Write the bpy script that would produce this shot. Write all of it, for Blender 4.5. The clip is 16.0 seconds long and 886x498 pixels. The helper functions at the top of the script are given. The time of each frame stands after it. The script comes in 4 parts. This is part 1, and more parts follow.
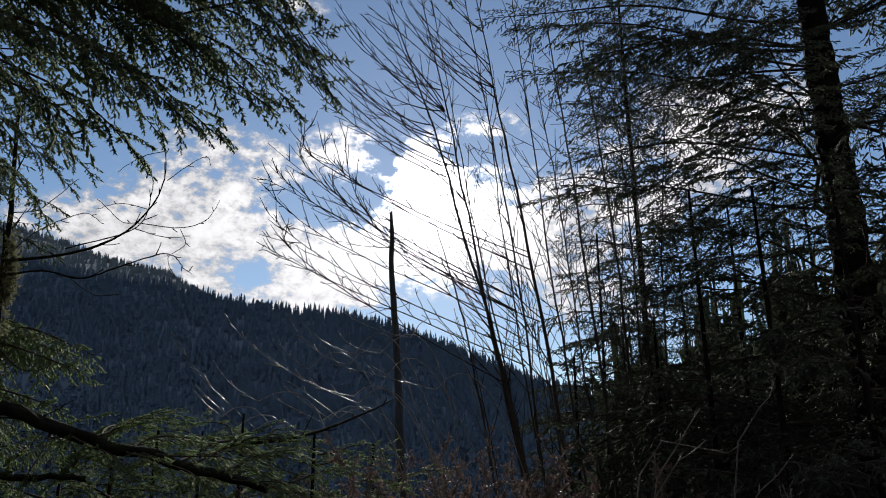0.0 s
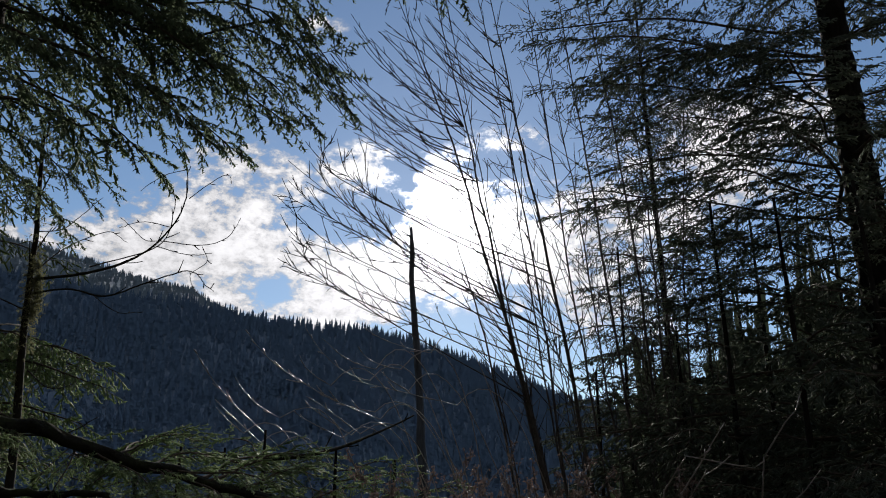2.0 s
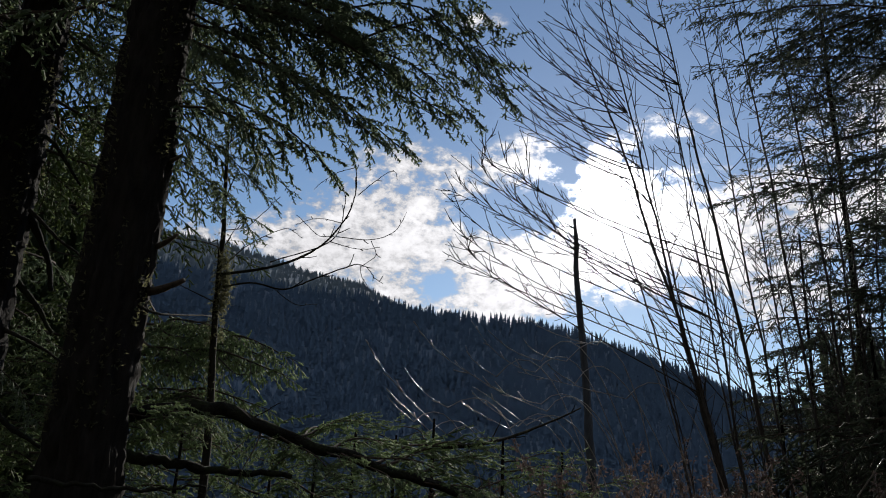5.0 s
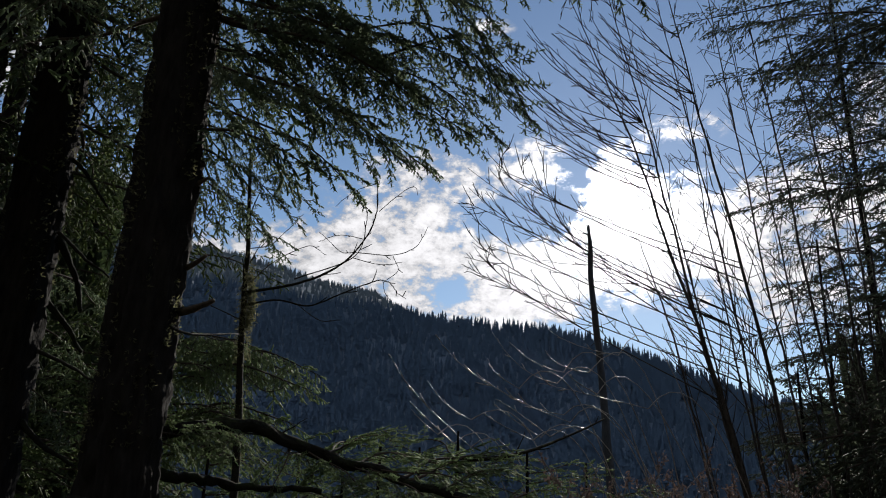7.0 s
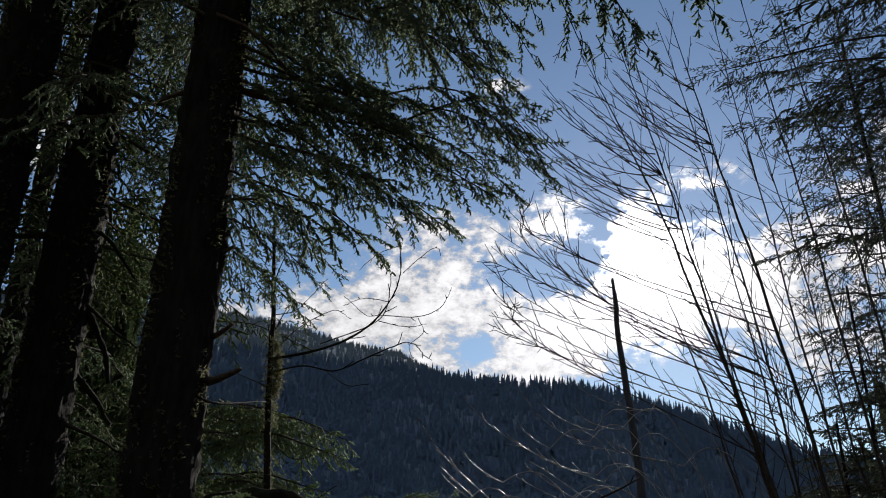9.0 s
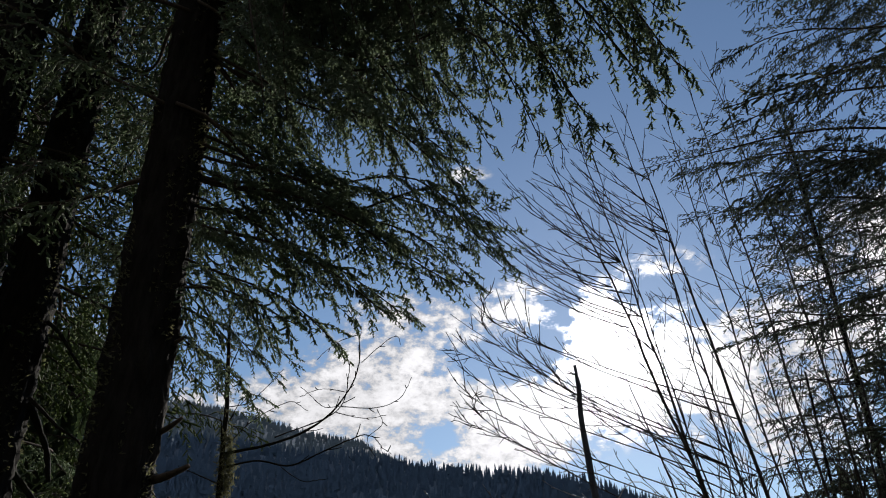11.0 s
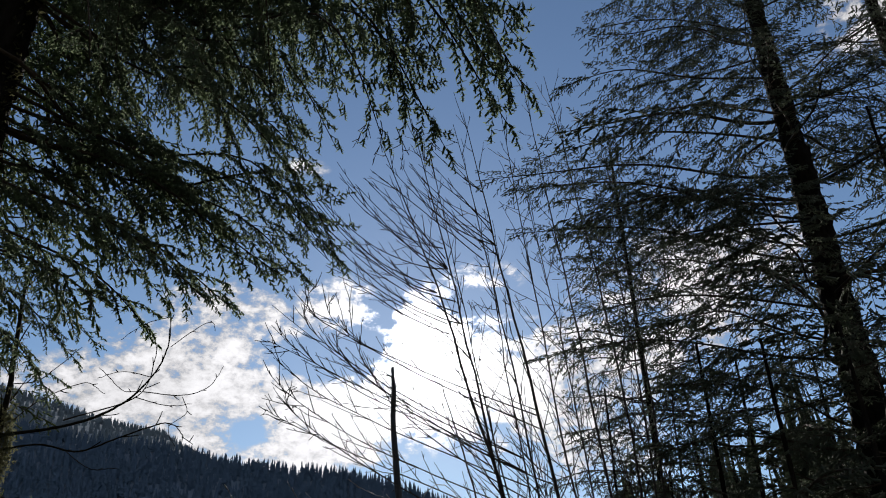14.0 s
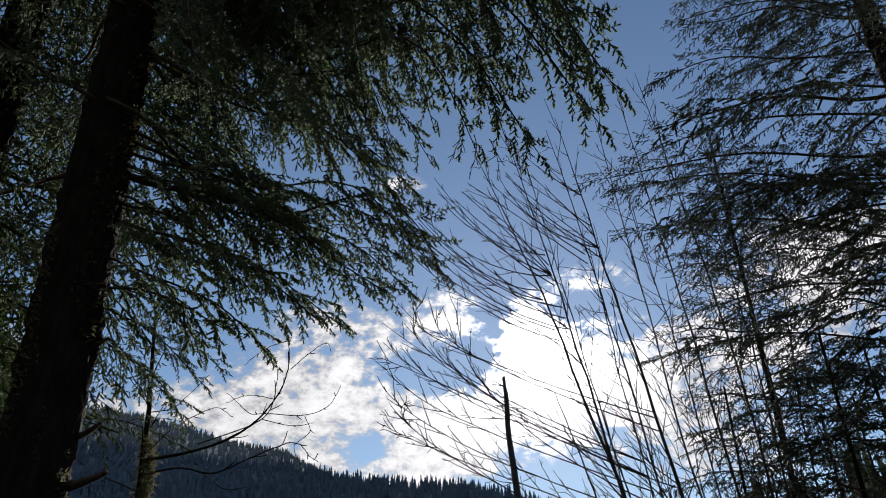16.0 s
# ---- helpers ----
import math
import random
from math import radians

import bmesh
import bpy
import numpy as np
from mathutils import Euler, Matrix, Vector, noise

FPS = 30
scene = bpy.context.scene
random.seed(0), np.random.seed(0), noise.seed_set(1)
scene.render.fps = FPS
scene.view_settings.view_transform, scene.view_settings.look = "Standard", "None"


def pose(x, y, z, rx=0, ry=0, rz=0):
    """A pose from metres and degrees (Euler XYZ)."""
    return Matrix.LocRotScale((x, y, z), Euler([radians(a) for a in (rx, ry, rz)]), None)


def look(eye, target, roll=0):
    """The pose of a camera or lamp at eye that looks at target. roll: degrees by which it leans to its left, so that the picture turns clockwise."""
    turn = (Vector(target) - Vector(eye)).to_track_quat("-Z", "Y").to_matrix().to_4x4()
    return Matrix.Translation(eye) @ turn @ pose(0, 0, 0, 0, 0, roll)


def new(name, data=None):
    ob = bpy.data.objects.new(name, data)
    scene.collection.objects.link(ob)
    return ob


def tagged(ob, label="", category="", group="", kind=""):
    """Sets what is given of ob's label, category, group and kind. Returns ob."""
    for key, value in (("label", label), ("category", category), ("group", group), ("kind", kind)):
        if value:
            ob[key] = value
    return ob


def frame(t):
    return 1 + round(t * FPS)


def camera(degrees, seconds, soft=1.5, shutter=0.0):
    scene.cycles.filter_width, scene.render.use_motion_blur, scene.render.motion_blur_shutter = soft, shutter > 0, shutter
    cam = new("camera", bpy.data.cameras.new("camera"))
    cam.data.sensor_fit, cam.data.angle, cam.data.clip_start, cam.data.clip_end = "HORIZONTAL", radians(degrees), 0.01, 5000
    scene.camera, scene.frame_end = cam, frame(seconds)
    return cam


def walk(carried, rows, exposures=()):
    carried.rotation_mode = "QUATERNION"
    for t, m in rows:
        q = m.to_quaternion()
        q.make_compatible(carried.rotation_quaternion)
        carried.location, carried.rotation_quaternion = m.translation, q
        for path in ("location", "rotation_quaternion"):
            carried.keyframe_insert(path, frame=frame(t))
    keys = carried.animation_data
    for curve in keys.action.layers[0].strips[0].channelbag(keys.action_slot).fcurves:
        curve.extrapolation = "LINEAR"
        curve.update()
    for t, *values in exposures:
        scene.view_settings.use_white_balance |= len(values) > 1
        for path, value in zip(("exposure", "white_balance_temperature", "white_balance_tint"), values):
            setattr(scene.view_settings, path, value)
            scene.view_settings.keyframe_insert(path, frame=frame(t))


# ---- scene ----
cam = camera(58.57, 16.0, soft=1.0)
PATH = [
    (0.0, pose(0.000, 0.000, 1.600, 108.00, 0.00, 0.00)),
    (0.5, pose(0.008, 0.027, 1.603, 107.88, 0.05, 0.33)),
    (1.0, pose(0.015, 0.024, 1.603, 107.91, 0.14, 0.67)),
    (1.5, pose(0.012, 0.013, 1.602, 108.56, 0.10, 0.98)),
    (2.0, pose(0.005, -0.002, 1.599, 109.09, 0.04, 1.57)),
    (2.5, pose(0.005, 0.014, 1.595, 109.12, -0.64, 3.50)),
    (3.0, pose(-0.008, 0.005, 1.586, 108.95, -1.36, 5.75)),
    (3.5, pose(0.001, 0.010, 1.587, 108.75, -2.13, 7.78)),
    (4.0, pose(-0.005, 0.020, 1.590, 108.56, -2.61, 9.60)),
    (4.5, pose(-0.008, 0.013, 1.592, 108.37, -3.26, 11.41)),
    (4.7, pose(0.008, 0.022, 1.586, 108.39, -3.13, 12.38)),
    (6.8, pose(-0.053, -0.071, 1.615, 108.08, -2.03, 14.34)),
    (7.0, pose(-0.054, -0.082, 1.620, 108.79, -2.06, 14.19)),
    (7.5, pose(-0.071, -0.068, 1.627, 110.37, -1.89, 14.24)),
    (8.0, pose(-0.071, -0.093, 1.637, 111.42, -1.74, 14.59)),
    (8.2, pose(-0.068, -0.102, 1.631, 111.70, -1.56, 15.12)),
    (10.3, pose(-0.055, -0.055, 1.663, 117.20, -0.31, 16.42)),
    (10.5, pose(-0.051, -0.063, 1.667, 118.21, -0.08, 15.84)),
    (11.0, pose(-0.050, -0.042, 1.673, 119.18, 0.48, 14.06)),
    (11.5, pose(-0.062, -0.049, 1.666, 119.48, 0.96, 12.24)),
    (12.0, pose(-0.058, -0.058, 1.662, 119.59, 1.11, 10.11)),
    (12.5, pose(-0.061, -0.021, 1.677, 119.44, 1.36, 6.63)),
    (13.0, pose(-0.054, -0.015, 1.676, 119.25, 1.52, 3.30)),
    (13.5, pose(-0.048, 0.002, 1.672, 119.11, 1.20, 1.29)),
    (14.0, pose(-0.057, 0.015, 1.678, 118.97, 1.16, 0.42)),
    (14.5, pose(-0.059, -0.013, 1.667, 118.92, 1.28, 1.06)),
    (15.0, pose(-0.061, -0.038, 1.658, 119.28, 1.52, 4.85)),
    (15.5, pose(-0.062, -0.049, 1.660, 119.52, 1.33, 7.62)),
    (16.0, pose(-0.059, -0.047, 1.659, 119.83, 1.33, 8.95)),
]
walk(cam, PATH)

# ---- light: sun low ahead behind thin cloud, blue sky with broken cloud ----
SUN_AZ, SUN_EL = -0.8, 21.6
world = bpy.data.worlds.new("sky_world")
scene.world = world
world.use_nodes = True
wt = world.node_tree
wt.nodes.clear()


def wm(op, a, b=None, c=None, clamp=False):
    n = wt.nodes.new("ShaderNodeMath")
    n.operation, n.use_clamp = op, clamp
    for k, v in enumerate((a, b, c)):
        if v is None:
            continue
        if isinstance(v, (int, float)):
            n.inputs[k].default_value = v
        else:
            wt.links.new(v, n.inputs[k])
    return n.outputs[0]


def wsmooth(x, lo, hi):
    n = wt.nodes.new("ShaderNodeMapRange")
    n.interpolation_type = "SMOOTHSTEP"
    n.inputs["From Min"].default_value, n.inputs["From Max"].default_value = lo, hi
    wt.links.new(x, n.inputs["Value"])
    return n.outputs[0]


wcoord = wt.nodes.new("ShaderNodeTexCoord").outputs["Generated"]
wsep = wt.nodes.new("ShaderNodeSeparateXYZ")
wt.links.new(wcoord, wsep.inputs[0])
az = wm("MULTIPLY", wm("ARCTAN2", wsep.outputs[0], wsep.outputs[1]), 57.2958)
el = wm("MULTIPLY", wm("ARCSINE", wsep.outputs[2]), 57.2958)


def wnoise(scale, detail, rough, stretch=1.0, lac=2.1):
    mp = wt.nodes.new("ShaderNodeMapping")
    mp.inputs["Scale"].default_value = (1, 1, stretch)
    wt.links.new(wcoord, mp.inputs["Vector"])
    n = wt.nodes.new("ShaderNodeTexNoise")
    n.inputs["Scale"].default_value, n.inputs["Detail"].default_value = scale, detail
    n.inputs["Roughness"].default_value, n.inputs["Lacunarity"].default_value = rough, lac
    wt.links.new(mp.outputs[0], n.inputs["Vector"])
    return n.outputs[0]


# cloud banks: bearing, elevation, half width, half height (degrees), weight
CLOUDS = [
    (-17.0, 24.6, 3.4, 1.5, 0.9), (-12.2, 24.2, 3.0, 1.3, 0.9), (-7.4, 24.7, 2.4, 1.7, 1.2),
    (-20.0, 21.2, 4.8, 1.9, 0.72), (-15.6, 21.6, 3.4, 1.7, 0.68), (-24.5, 17.6, 3.5, 2.0, 1.3),
    (-19.5, 17.8, 3.8, 2.2, 1.3), (-12.0, 18.2, 4.5, 1.7, 1.2), (-7.5, 16.6, 4.5, 2.6, 1.4),
    (-17.5, 14.5, 2.2, 1.8, 1.1), (-10.5, 14.0, 3.0, 2.0, 1.2), (-1.6, 23.6, 2.4, 2.0, 1.2),
    (0.0, 20.0, 4.5, 3.6, 1.5), (6.5, 18.5, 4.5, 3.8, 1.2), (3.6, 26.9, 2.8, 0.9, 0.8),
    (21.0, 26.0, 7.0, 2.8, 1.25), (13.0, 20.5, 5.0, 3.2, 0.9), (20.5, 22.0, 4.0, 2.0, 0.7),
    (12.0, 14.5, 5.0, 2.5, 0.8), (-11.6, 34.5, 1.9, 0.65, 0.72), (36.5, 38.5, 4.0, 2.2, 0.9),
    (-41.0, 18.0, 5.0, 3.5, 0.9), (-47.5, 27.0, 3.0, 3.0, 0.8), (-31.0, 17.5, 3.0, 1.5, 0.8),
]
GAPS = [(-14.0, 15.8, 1.5, 1.0, 0.9), (-9.5, 20.6, 3.0, 1.0, 1.0), (-5.9, 22.2, 1.4, 0.9, 0.9),
        (-4.4, 24.6, 0.9, 1.2, 0.7), (2.4, 24.9, 1.5, 0.7, 0.9), (1.5, 12.2, 2.4, 1.0, 1.2), (18.6, 15.6, 2.5, 1.6, 0.9)]
cover = None
for sign, table in ((1, CLOUDS), (-1, GAPS)):
    for a, e, sa, se, wgt in table:
        da = wm("DIVIDE", wm("SUBTRACT", az, a), sa)
        de = wm("DIVIDE", wm("SUBTRACT", el, e), se)
        q = wm("ADD", wm("MULTIPLY", da, da), wm("MULTIPLY", de, de))
        term = wm("MULTIPLY", wm("EXPONENT", wm("MULTIPLY", q, -1.0)), sign * wgt)
        cover = term if cover is None else wm("ADD", cover, term)
# the sky goes on behind, unseen, with scattered cloud added as fill light
behind = wsmooth(wsep.outputs[1], 0.55, 0.2)
cover = wm("ADD", cover, wm("MULTIPLY", behind, wm("MULTIPLY", wnoise(2.6, 3, 0.5), 1.15)))
fluff = wm("SUBTRACT", wnoise(15.0, 10, 0.66, 1.6), 0.5)
fine = wm("SUBTRACT", wnoise(70.0, 5, 0.6, 1.3), 0.5)
mid = wm("SUBTRACT", wnoise(42.0, 6, 0.62, 1.7), 0.5)
ragged = wm("ADD", wm("MULTIPLY", fluff, 3.0), wm("ADD", wm("MULTIPLY", fine, 2.1), wm("MULTIPLY", mid, 3.1)))
dens = wm("ADD", cover, wm("MULTIPLY", ragged, wsmooth(cover, 0.02, 0.45)))
cloud_mask = wsmooth(dens, 0.15, 1.1)
sun_dir = Vector((math.sin(radians(SUN_AZ)) * math.cos(radians(SUN_EL)), math.cos(radians(SUN_AZ)) * math.cos(radians(SUN_EL)), math.sin(radians(SUN_EL))))
dotn = wt.nodes.new("ShaderNodeVectorMath")
dotn.operation = "DOT_PRODUCT"
dotn.inputs[1].default_value = sun_dir
wt.links.new(wcoord, dotn.inputs[0])
ang = wm("MULTIPLY", wm("ARCCOSINE", wm("MINIMUM", dotn.outputs["Value"], 1.0)), 57.2958)
# thin cloud passes sunlight forward: brightest round the sun
fw = wm("EXPONENT", wm("MULTIPLY", wm("POWER", wm("DIVIDE", ang, 4.2), 2.0), -1.0))
fw2 = wm("EXPONENT", wm("MULTIPLY", wm("DIVIDE", ang, 9.0), -1.0))
billow = wm("ADD", wm("MULTIPLY", mid, 0.55), wm("MULTIPLY", fluff, 0.5))
# the added cloud behind is brightened to lift surfaces facing the standpoint
shade = wm("ADD", wm("ADD", wm("ADD", 0.36, billow), wm("MULTIPLY", behind, 0.4)), wm("MULTIPLY", wsmooth(dens, 0.2, 1.8), 0.4))
cloud_glow = wm("ADD", shade, wm("ADD", wm("MULTIPLY", fw, 3.0), wm("MULTIPLY", fw2, 0.9)))
sky = wt.nodes.new("ShaderNodeTexSky")
sky.sky_type = "NISHITA"
sky.sun_disc = False
sky.sun_elevation, sky.sun_rotation = radians(SUN_EL), radians(SUN_AZ)
sky.altitude, sky.air_density, sky.dust_density, sky.ozone_density = 300, 1.0, 0.1, 2.8
bg_sky = wt.nodes.new("ShaderNodeBackground")
bg_sky.inputs["Strength"].default_value = 0.097
wt.links.new(sky.outputs[0], bg_sky.inputs["Color"])
bg_cloud = wt.nodes.new("ShaderNodeBackground")
bg_cloud.inputs["Color"].default_value = (0.98, 0.97, 1.0, 1)
wt.links.new(cloud_glow, bg_cloud.inputs["Strength"])
wmix = wt.nodes.new("ShaderNodeMixShader")
wt.links.new(cloud_mask, wmix.inputs[0])
wt.links.new(bg_sky.outputs[0], wmix.inputs[1])
wt.links.new(bg_cloud.outputs[0], wmix.inputs[2])
wout = wt.nodes.new("ShaderNodeOutputWorld")
wt.links.new(wmix.outputs[0], wout.inputs["Surface"])

sun = new("sun", bpy.data.lights.new("sun", "SUN"))
sun.data.energy, sun.data.angle, sun.data.color = 4.0, radians(0.6), (1.0, 0.94, 0.85)
sun.matrix_world = look(sun_dir * 50, (0, 0, 0))

# ---- materials ----


def material(name):
    m = bpy.data.materials.new(name)
    m.use_nodes = True
    nt = m.node_tree
    return m, nt, nt.nodes["Principled BSDF"], nt.nodes["Material Output"]


def texnoise(nt, vec, scale, detail=5, rough=0.6):
    n = nt.nodes.new("ShaderNodeTexNoise")
    n.inputs["Scale"].default_value, n.inputs["Detail"].default_value, n.inputs["Roughness"].default_value = scale, detail, rough
    nt.links.new(vec, n.inputs["Vector"])
    return n.outputs[0]


def objcoord(nt, scale=(1, 1, 1)):
    mp = nt.nodes.new("ShaderNodeMapping")
    mp.inputs["Scale"].default_value = scale
    nt.links.new(nt.nodes.new("ShaderNodeTexCoord").outputs["Object"], mp.inputs["Vector"])
    return mp.outputs[0]


def ramp(nt, fac, *stops):
    n = nt.nodes.new("ShaderNodeValToRGB")
    cr = n.color_ramp
    while len(cr.elements) < len(stops):
        cr.elements.new(0.5)
    for e, (p, c) in zip(cr.elements, stops):
        e.position, e.color = p, (*c, 1)
    nt.links.new(fac, n.inputs[0])
    return n.outputs[0]


def mixcol(nt, fac, a, b, mode="MIX"):
    n = nt.nodes.new("ShaderNodeMix")
    n.data_type, n.blend_type = "RGBA", mode
    for sock, v in ((n.inputs[0], fac), (n.inputs[6], a), (n.inputs[7], b)):
        if isinstance(v, (int, float)):
            sock.default_value = v
        elif isinstance(v, tuple):
            sock.default_value = (*v, 1)
        else:
            nt.links.new(v, sock)
    return n.outputs[2]


def bump(nt, bsdf, height, strength, dist):
    b = nt.nodes.new("ShaderNodeBump")
    b.inputs["Strength"].default_value, b.inputs["Distance"].default_value = strength, dist
    nt.links.new(height, b.inputs["Height"])
    nt.links.new(b.outputs[0], bsdf.inputs["Normal"])


def bark_material(name, dark, light, moss, moss_from, grain=(9, 9, 2.2), rough=0.9, relief=0.02):
    m, nt, bsdf, _ = material(name)
    v = objcoord(nt, grain)
    furrow = texnoise(nt, v, 2.4, 7, 0.65)
    col = ramp(nt, furrow, (0.3, dark), (0.7, light))
    patch = ramp(nt, texnoise(nt, objcoord(nt), 5.0, 6, 0.7), (moss_from, (0, 0, 0)), (moss_from + 0.12, (1, 1, 1)))
    col = mixcol(nt, patch, col, moss)
    nt.links.new(col, bsdf.inputs["Base Color"])
    bsdf.inputs["Roughness"].default_value = rough
    bsdf.inputs["Specular IOR Level"].default_value = 0.25
    bump(nt, bsdf, furrow, 0.9, relief)
    return m


def leaf_material(name, dark, light, glow, share):
    m, nt, bsdf, out = material(name)
    geo = nt.nodes.new("ShaderNodeNewGeometry")
    inf = nt.nodes.new("ShaderNodeObjectInfo")
    add = nt.nodes.new("ShaderNodeMath")
    add.operation = "MULTIPLY_ADD"
    add.inputs[1].default_value, add.inputs[2].default_value = 0.55, 0.0
    nt.links.new(geo.outputs["Random Per Island"], add.inputs[0])
    add2 = nt.nodes.new("ShaderNodeMath")
    add2.operation = "MULTIPLY_ADD"
    add2.inputs[1].default_value = 0.45
    nt.links.new(inf.outputs["Random"], add2.inputs[0])
    nt.links.new(add.outputs[0], add2.inputs[2])
    col = ramp(nt, add2.outputs[0], (0.1, dark), (0.9, light))
    nt.links.new(col, bsdf.inputs["Base Color"])
    bsdf.inputs["Roughness"].default_value = 0.65 if share > 0.15 else 1.0
    bsdf.inputs["Specular IOR Level"].default_value = 0.16 if share > 0.15 else 0.0
    tr = nt.nodes.new("ShaderNodeBsdfTranslucent")
    tr.inputs["Color"].default_value = (*glow, 1)
    ms = nt.nodes.new("ShaderNodeMixShader")
    ms.inputs[0].default_value = share
    nt.links.new(bsdf.outputs[0], ms.inputs[1])
    nt.links.new(tr.outputs[0], ms.inputs[2])
    nt.links.new(ms.outputs[0], out.inputs["Surface"])
    return m


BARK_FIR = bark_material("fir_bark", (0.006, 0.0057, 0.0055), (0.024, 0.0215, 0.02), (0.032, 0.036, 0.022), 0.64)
BARK_LIMB = bark_material("fir_limb_bark", (0.03, 0.024, 0.02), (0.09, 0.07, 0.055), (0.08, 0.1, 0.04), 0.6, (20, 20, 20), 0.9, 0.003)
BARK_ALDER = bark_material("alder_bark", (0.025, 0.022, 0.021), (0.085, 0.076, 0.072), (0.09, 0.095, 0.08), 0.66, (14, 14, 6), 0.75, 0.001)
BARK_RED = bark_material("brush_bark", (0.07, 0.055, 0.052), (0.17, 0.14, 0.13), (0.16, 0.15, 0.13), 0.7, (14, 14, 6), 0.4, 0.0005)
BARK_WET = bark_material("wet_maple_bark", (0.13, 0.11, 0.095), (0.28, 0.24, 0.21), (0.28, 0.26, 0.23), 0.7, (14, 14, 6), 0.4, 0.0002)
DEADWOOD = bark_material("grey_deadwood", (0.026, 0.03, 0.036), (0.05, 0.056, 0.066), (0.05, 0.054, 0.06), 0.68, (10, 10, 1.5), 0.85)
LICHEN = bark_material("lichen_bark", (0.01, 0.0095, 0.008), (0.034, 0.031, 0.024), (0.09, 0.095, 0.05), 0.6, (24, 24, 12), 0.95, 0.004)
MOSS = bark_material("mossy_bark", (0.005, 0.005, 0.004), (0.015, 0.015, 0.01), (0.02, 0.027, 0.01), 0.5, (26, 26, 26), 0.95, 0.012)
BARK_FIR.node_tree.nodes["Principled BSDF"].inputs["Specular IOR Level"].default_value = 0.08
for m in (BARK_WET, BARK_RED):
    b = m.node_tree.nodes["Principled BSDF"]
    b.inputs["Coat Weight"].default_value, b.inputs["Coat Roughness"].default_value = 0.75, 0.48
    b.inputs["Specular IOR Level"].default_value = 0.5
NEEDLES = leaf_material("fir_needles", (0.046, 0.066, 0.05), (0.09, 0.115, 0.082), (0.26, 0.33, 0.2), 0.5)
NEEDLES_D = leaf_material("hemlock_needles", (0.044, 0.056, 0.046), (0.074, 0.09, 0.072), (0.15, 0.18, 0.125), 0.45)
# darker copy of the fir needles: shade of the back boughs in its colour
NEEDLES_SHADE = leaf_material("shaded_fir_needles", (0.034, 0.05, 0.03), (0.066, 0.09, 0.048), (0.17, 0.22, 0.09), 0.48)
NEEDLES_Y = leaf_material("young_fir_needles", (0.056, 0.086, 0.044), (0.115, 0.158, 0.076), (0.27, 0.36, 0.17), 0.48)
DRYLEAF = leaf_material("dry_leaves", (0.075, 0.058, 0.053), (0.19, 0.148, 0.134), (0.16, 0.115, 0.1), 0.32)
# distance haze is painted into both forest colours, paler for the far ridge
HAZE_FOREST = leaf_material("haze_blue_forest", (0.053, 0.084, 0.127), (0.056, 0.089, 0.133), (0.06, 0.08, 0.085), 0.005)
HAZE_FARTHER = leaf_material("hazy_ridge_forest", (0.1, 0.13, 0.155), (0.108, 0.14, 0.165), (0.1, 0.12, 0.13), 0.08)

GROUND, gnt, gb, _ = material("forest_floor")
gc = ramp(gnt, texnoise(gnt, objcoord(gnt), 0.9, 8, 0.65), (0.3, (0.03, 0.026, 0.016)), (0.5, (0.055, 0.05, 0.025)), (0.72, (0.1, 0.075, 0.045)))
# haze put into the colour: the floor turns blue with distance
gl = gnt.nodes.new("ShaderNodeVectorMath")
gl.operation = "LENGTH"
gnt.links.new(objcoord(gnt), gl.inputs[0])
haze_near = gnt.nodes.new("ShaderNodeMapRange")
haze_near.inputs["From Min"].default_value, haze_near.inputs["From Max"].default_value = 40, 250
gnt.links.new(gl.outputs["Value"], haze_near.inputs["Value"])
gc = mixcol(gnt, haze_near.outputs[0], gc, (0.049, 0.078, 0.117))
# paler again towards the far ridge, also painted haze
haze_far = gnt.nodes.new("ShaderNodeMapRange")
haze_far.inputs["From Min"].default_value, haze_far.inputs["From Max"].default_value = 1100, 1500
gnt.links.new(gl.outputs["Value"], haze_far.inputs["Value"])
gc = mixcol(gnt, haze_far.outputs[0], gc, (0.1, 0.13, 0.155))
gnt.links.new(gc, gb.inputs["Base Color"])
gb.inputs["Roughness"].default_value = 0.95
bump(gnt, gb, texnoise(gnt, objcoord(gnt), 7.0, 6, 0.7), 0.8, 0.05)

# ---- mesh helpers ----
rng = np.random.default_rng(7)


def mesh(name, V, F, mat, smooth=True):
    V, F = np.asarray(V, np.float32), np.asarray(F, np.int32)
    me = bpy.data.meshes.new(name)
    me.vertices.add(len(V))
    me.vertices.foreach_set("co", V.ravel())
    me.loops.add(F.size)
    me.loops.foreach_set("vertex_index", F.ravel())
    me.polygons.add(len(F))
    me.polygons.foreach_set("loop_start", np.arange(0, F.size, F.shape[1], dtype=np.int32))
    me.update(calc_edges=True)
    me.materials.append(mat)
    if smooth:
        me.polygons.foreach_set("use_smooth", np.ones(len(F), bool))
    return me


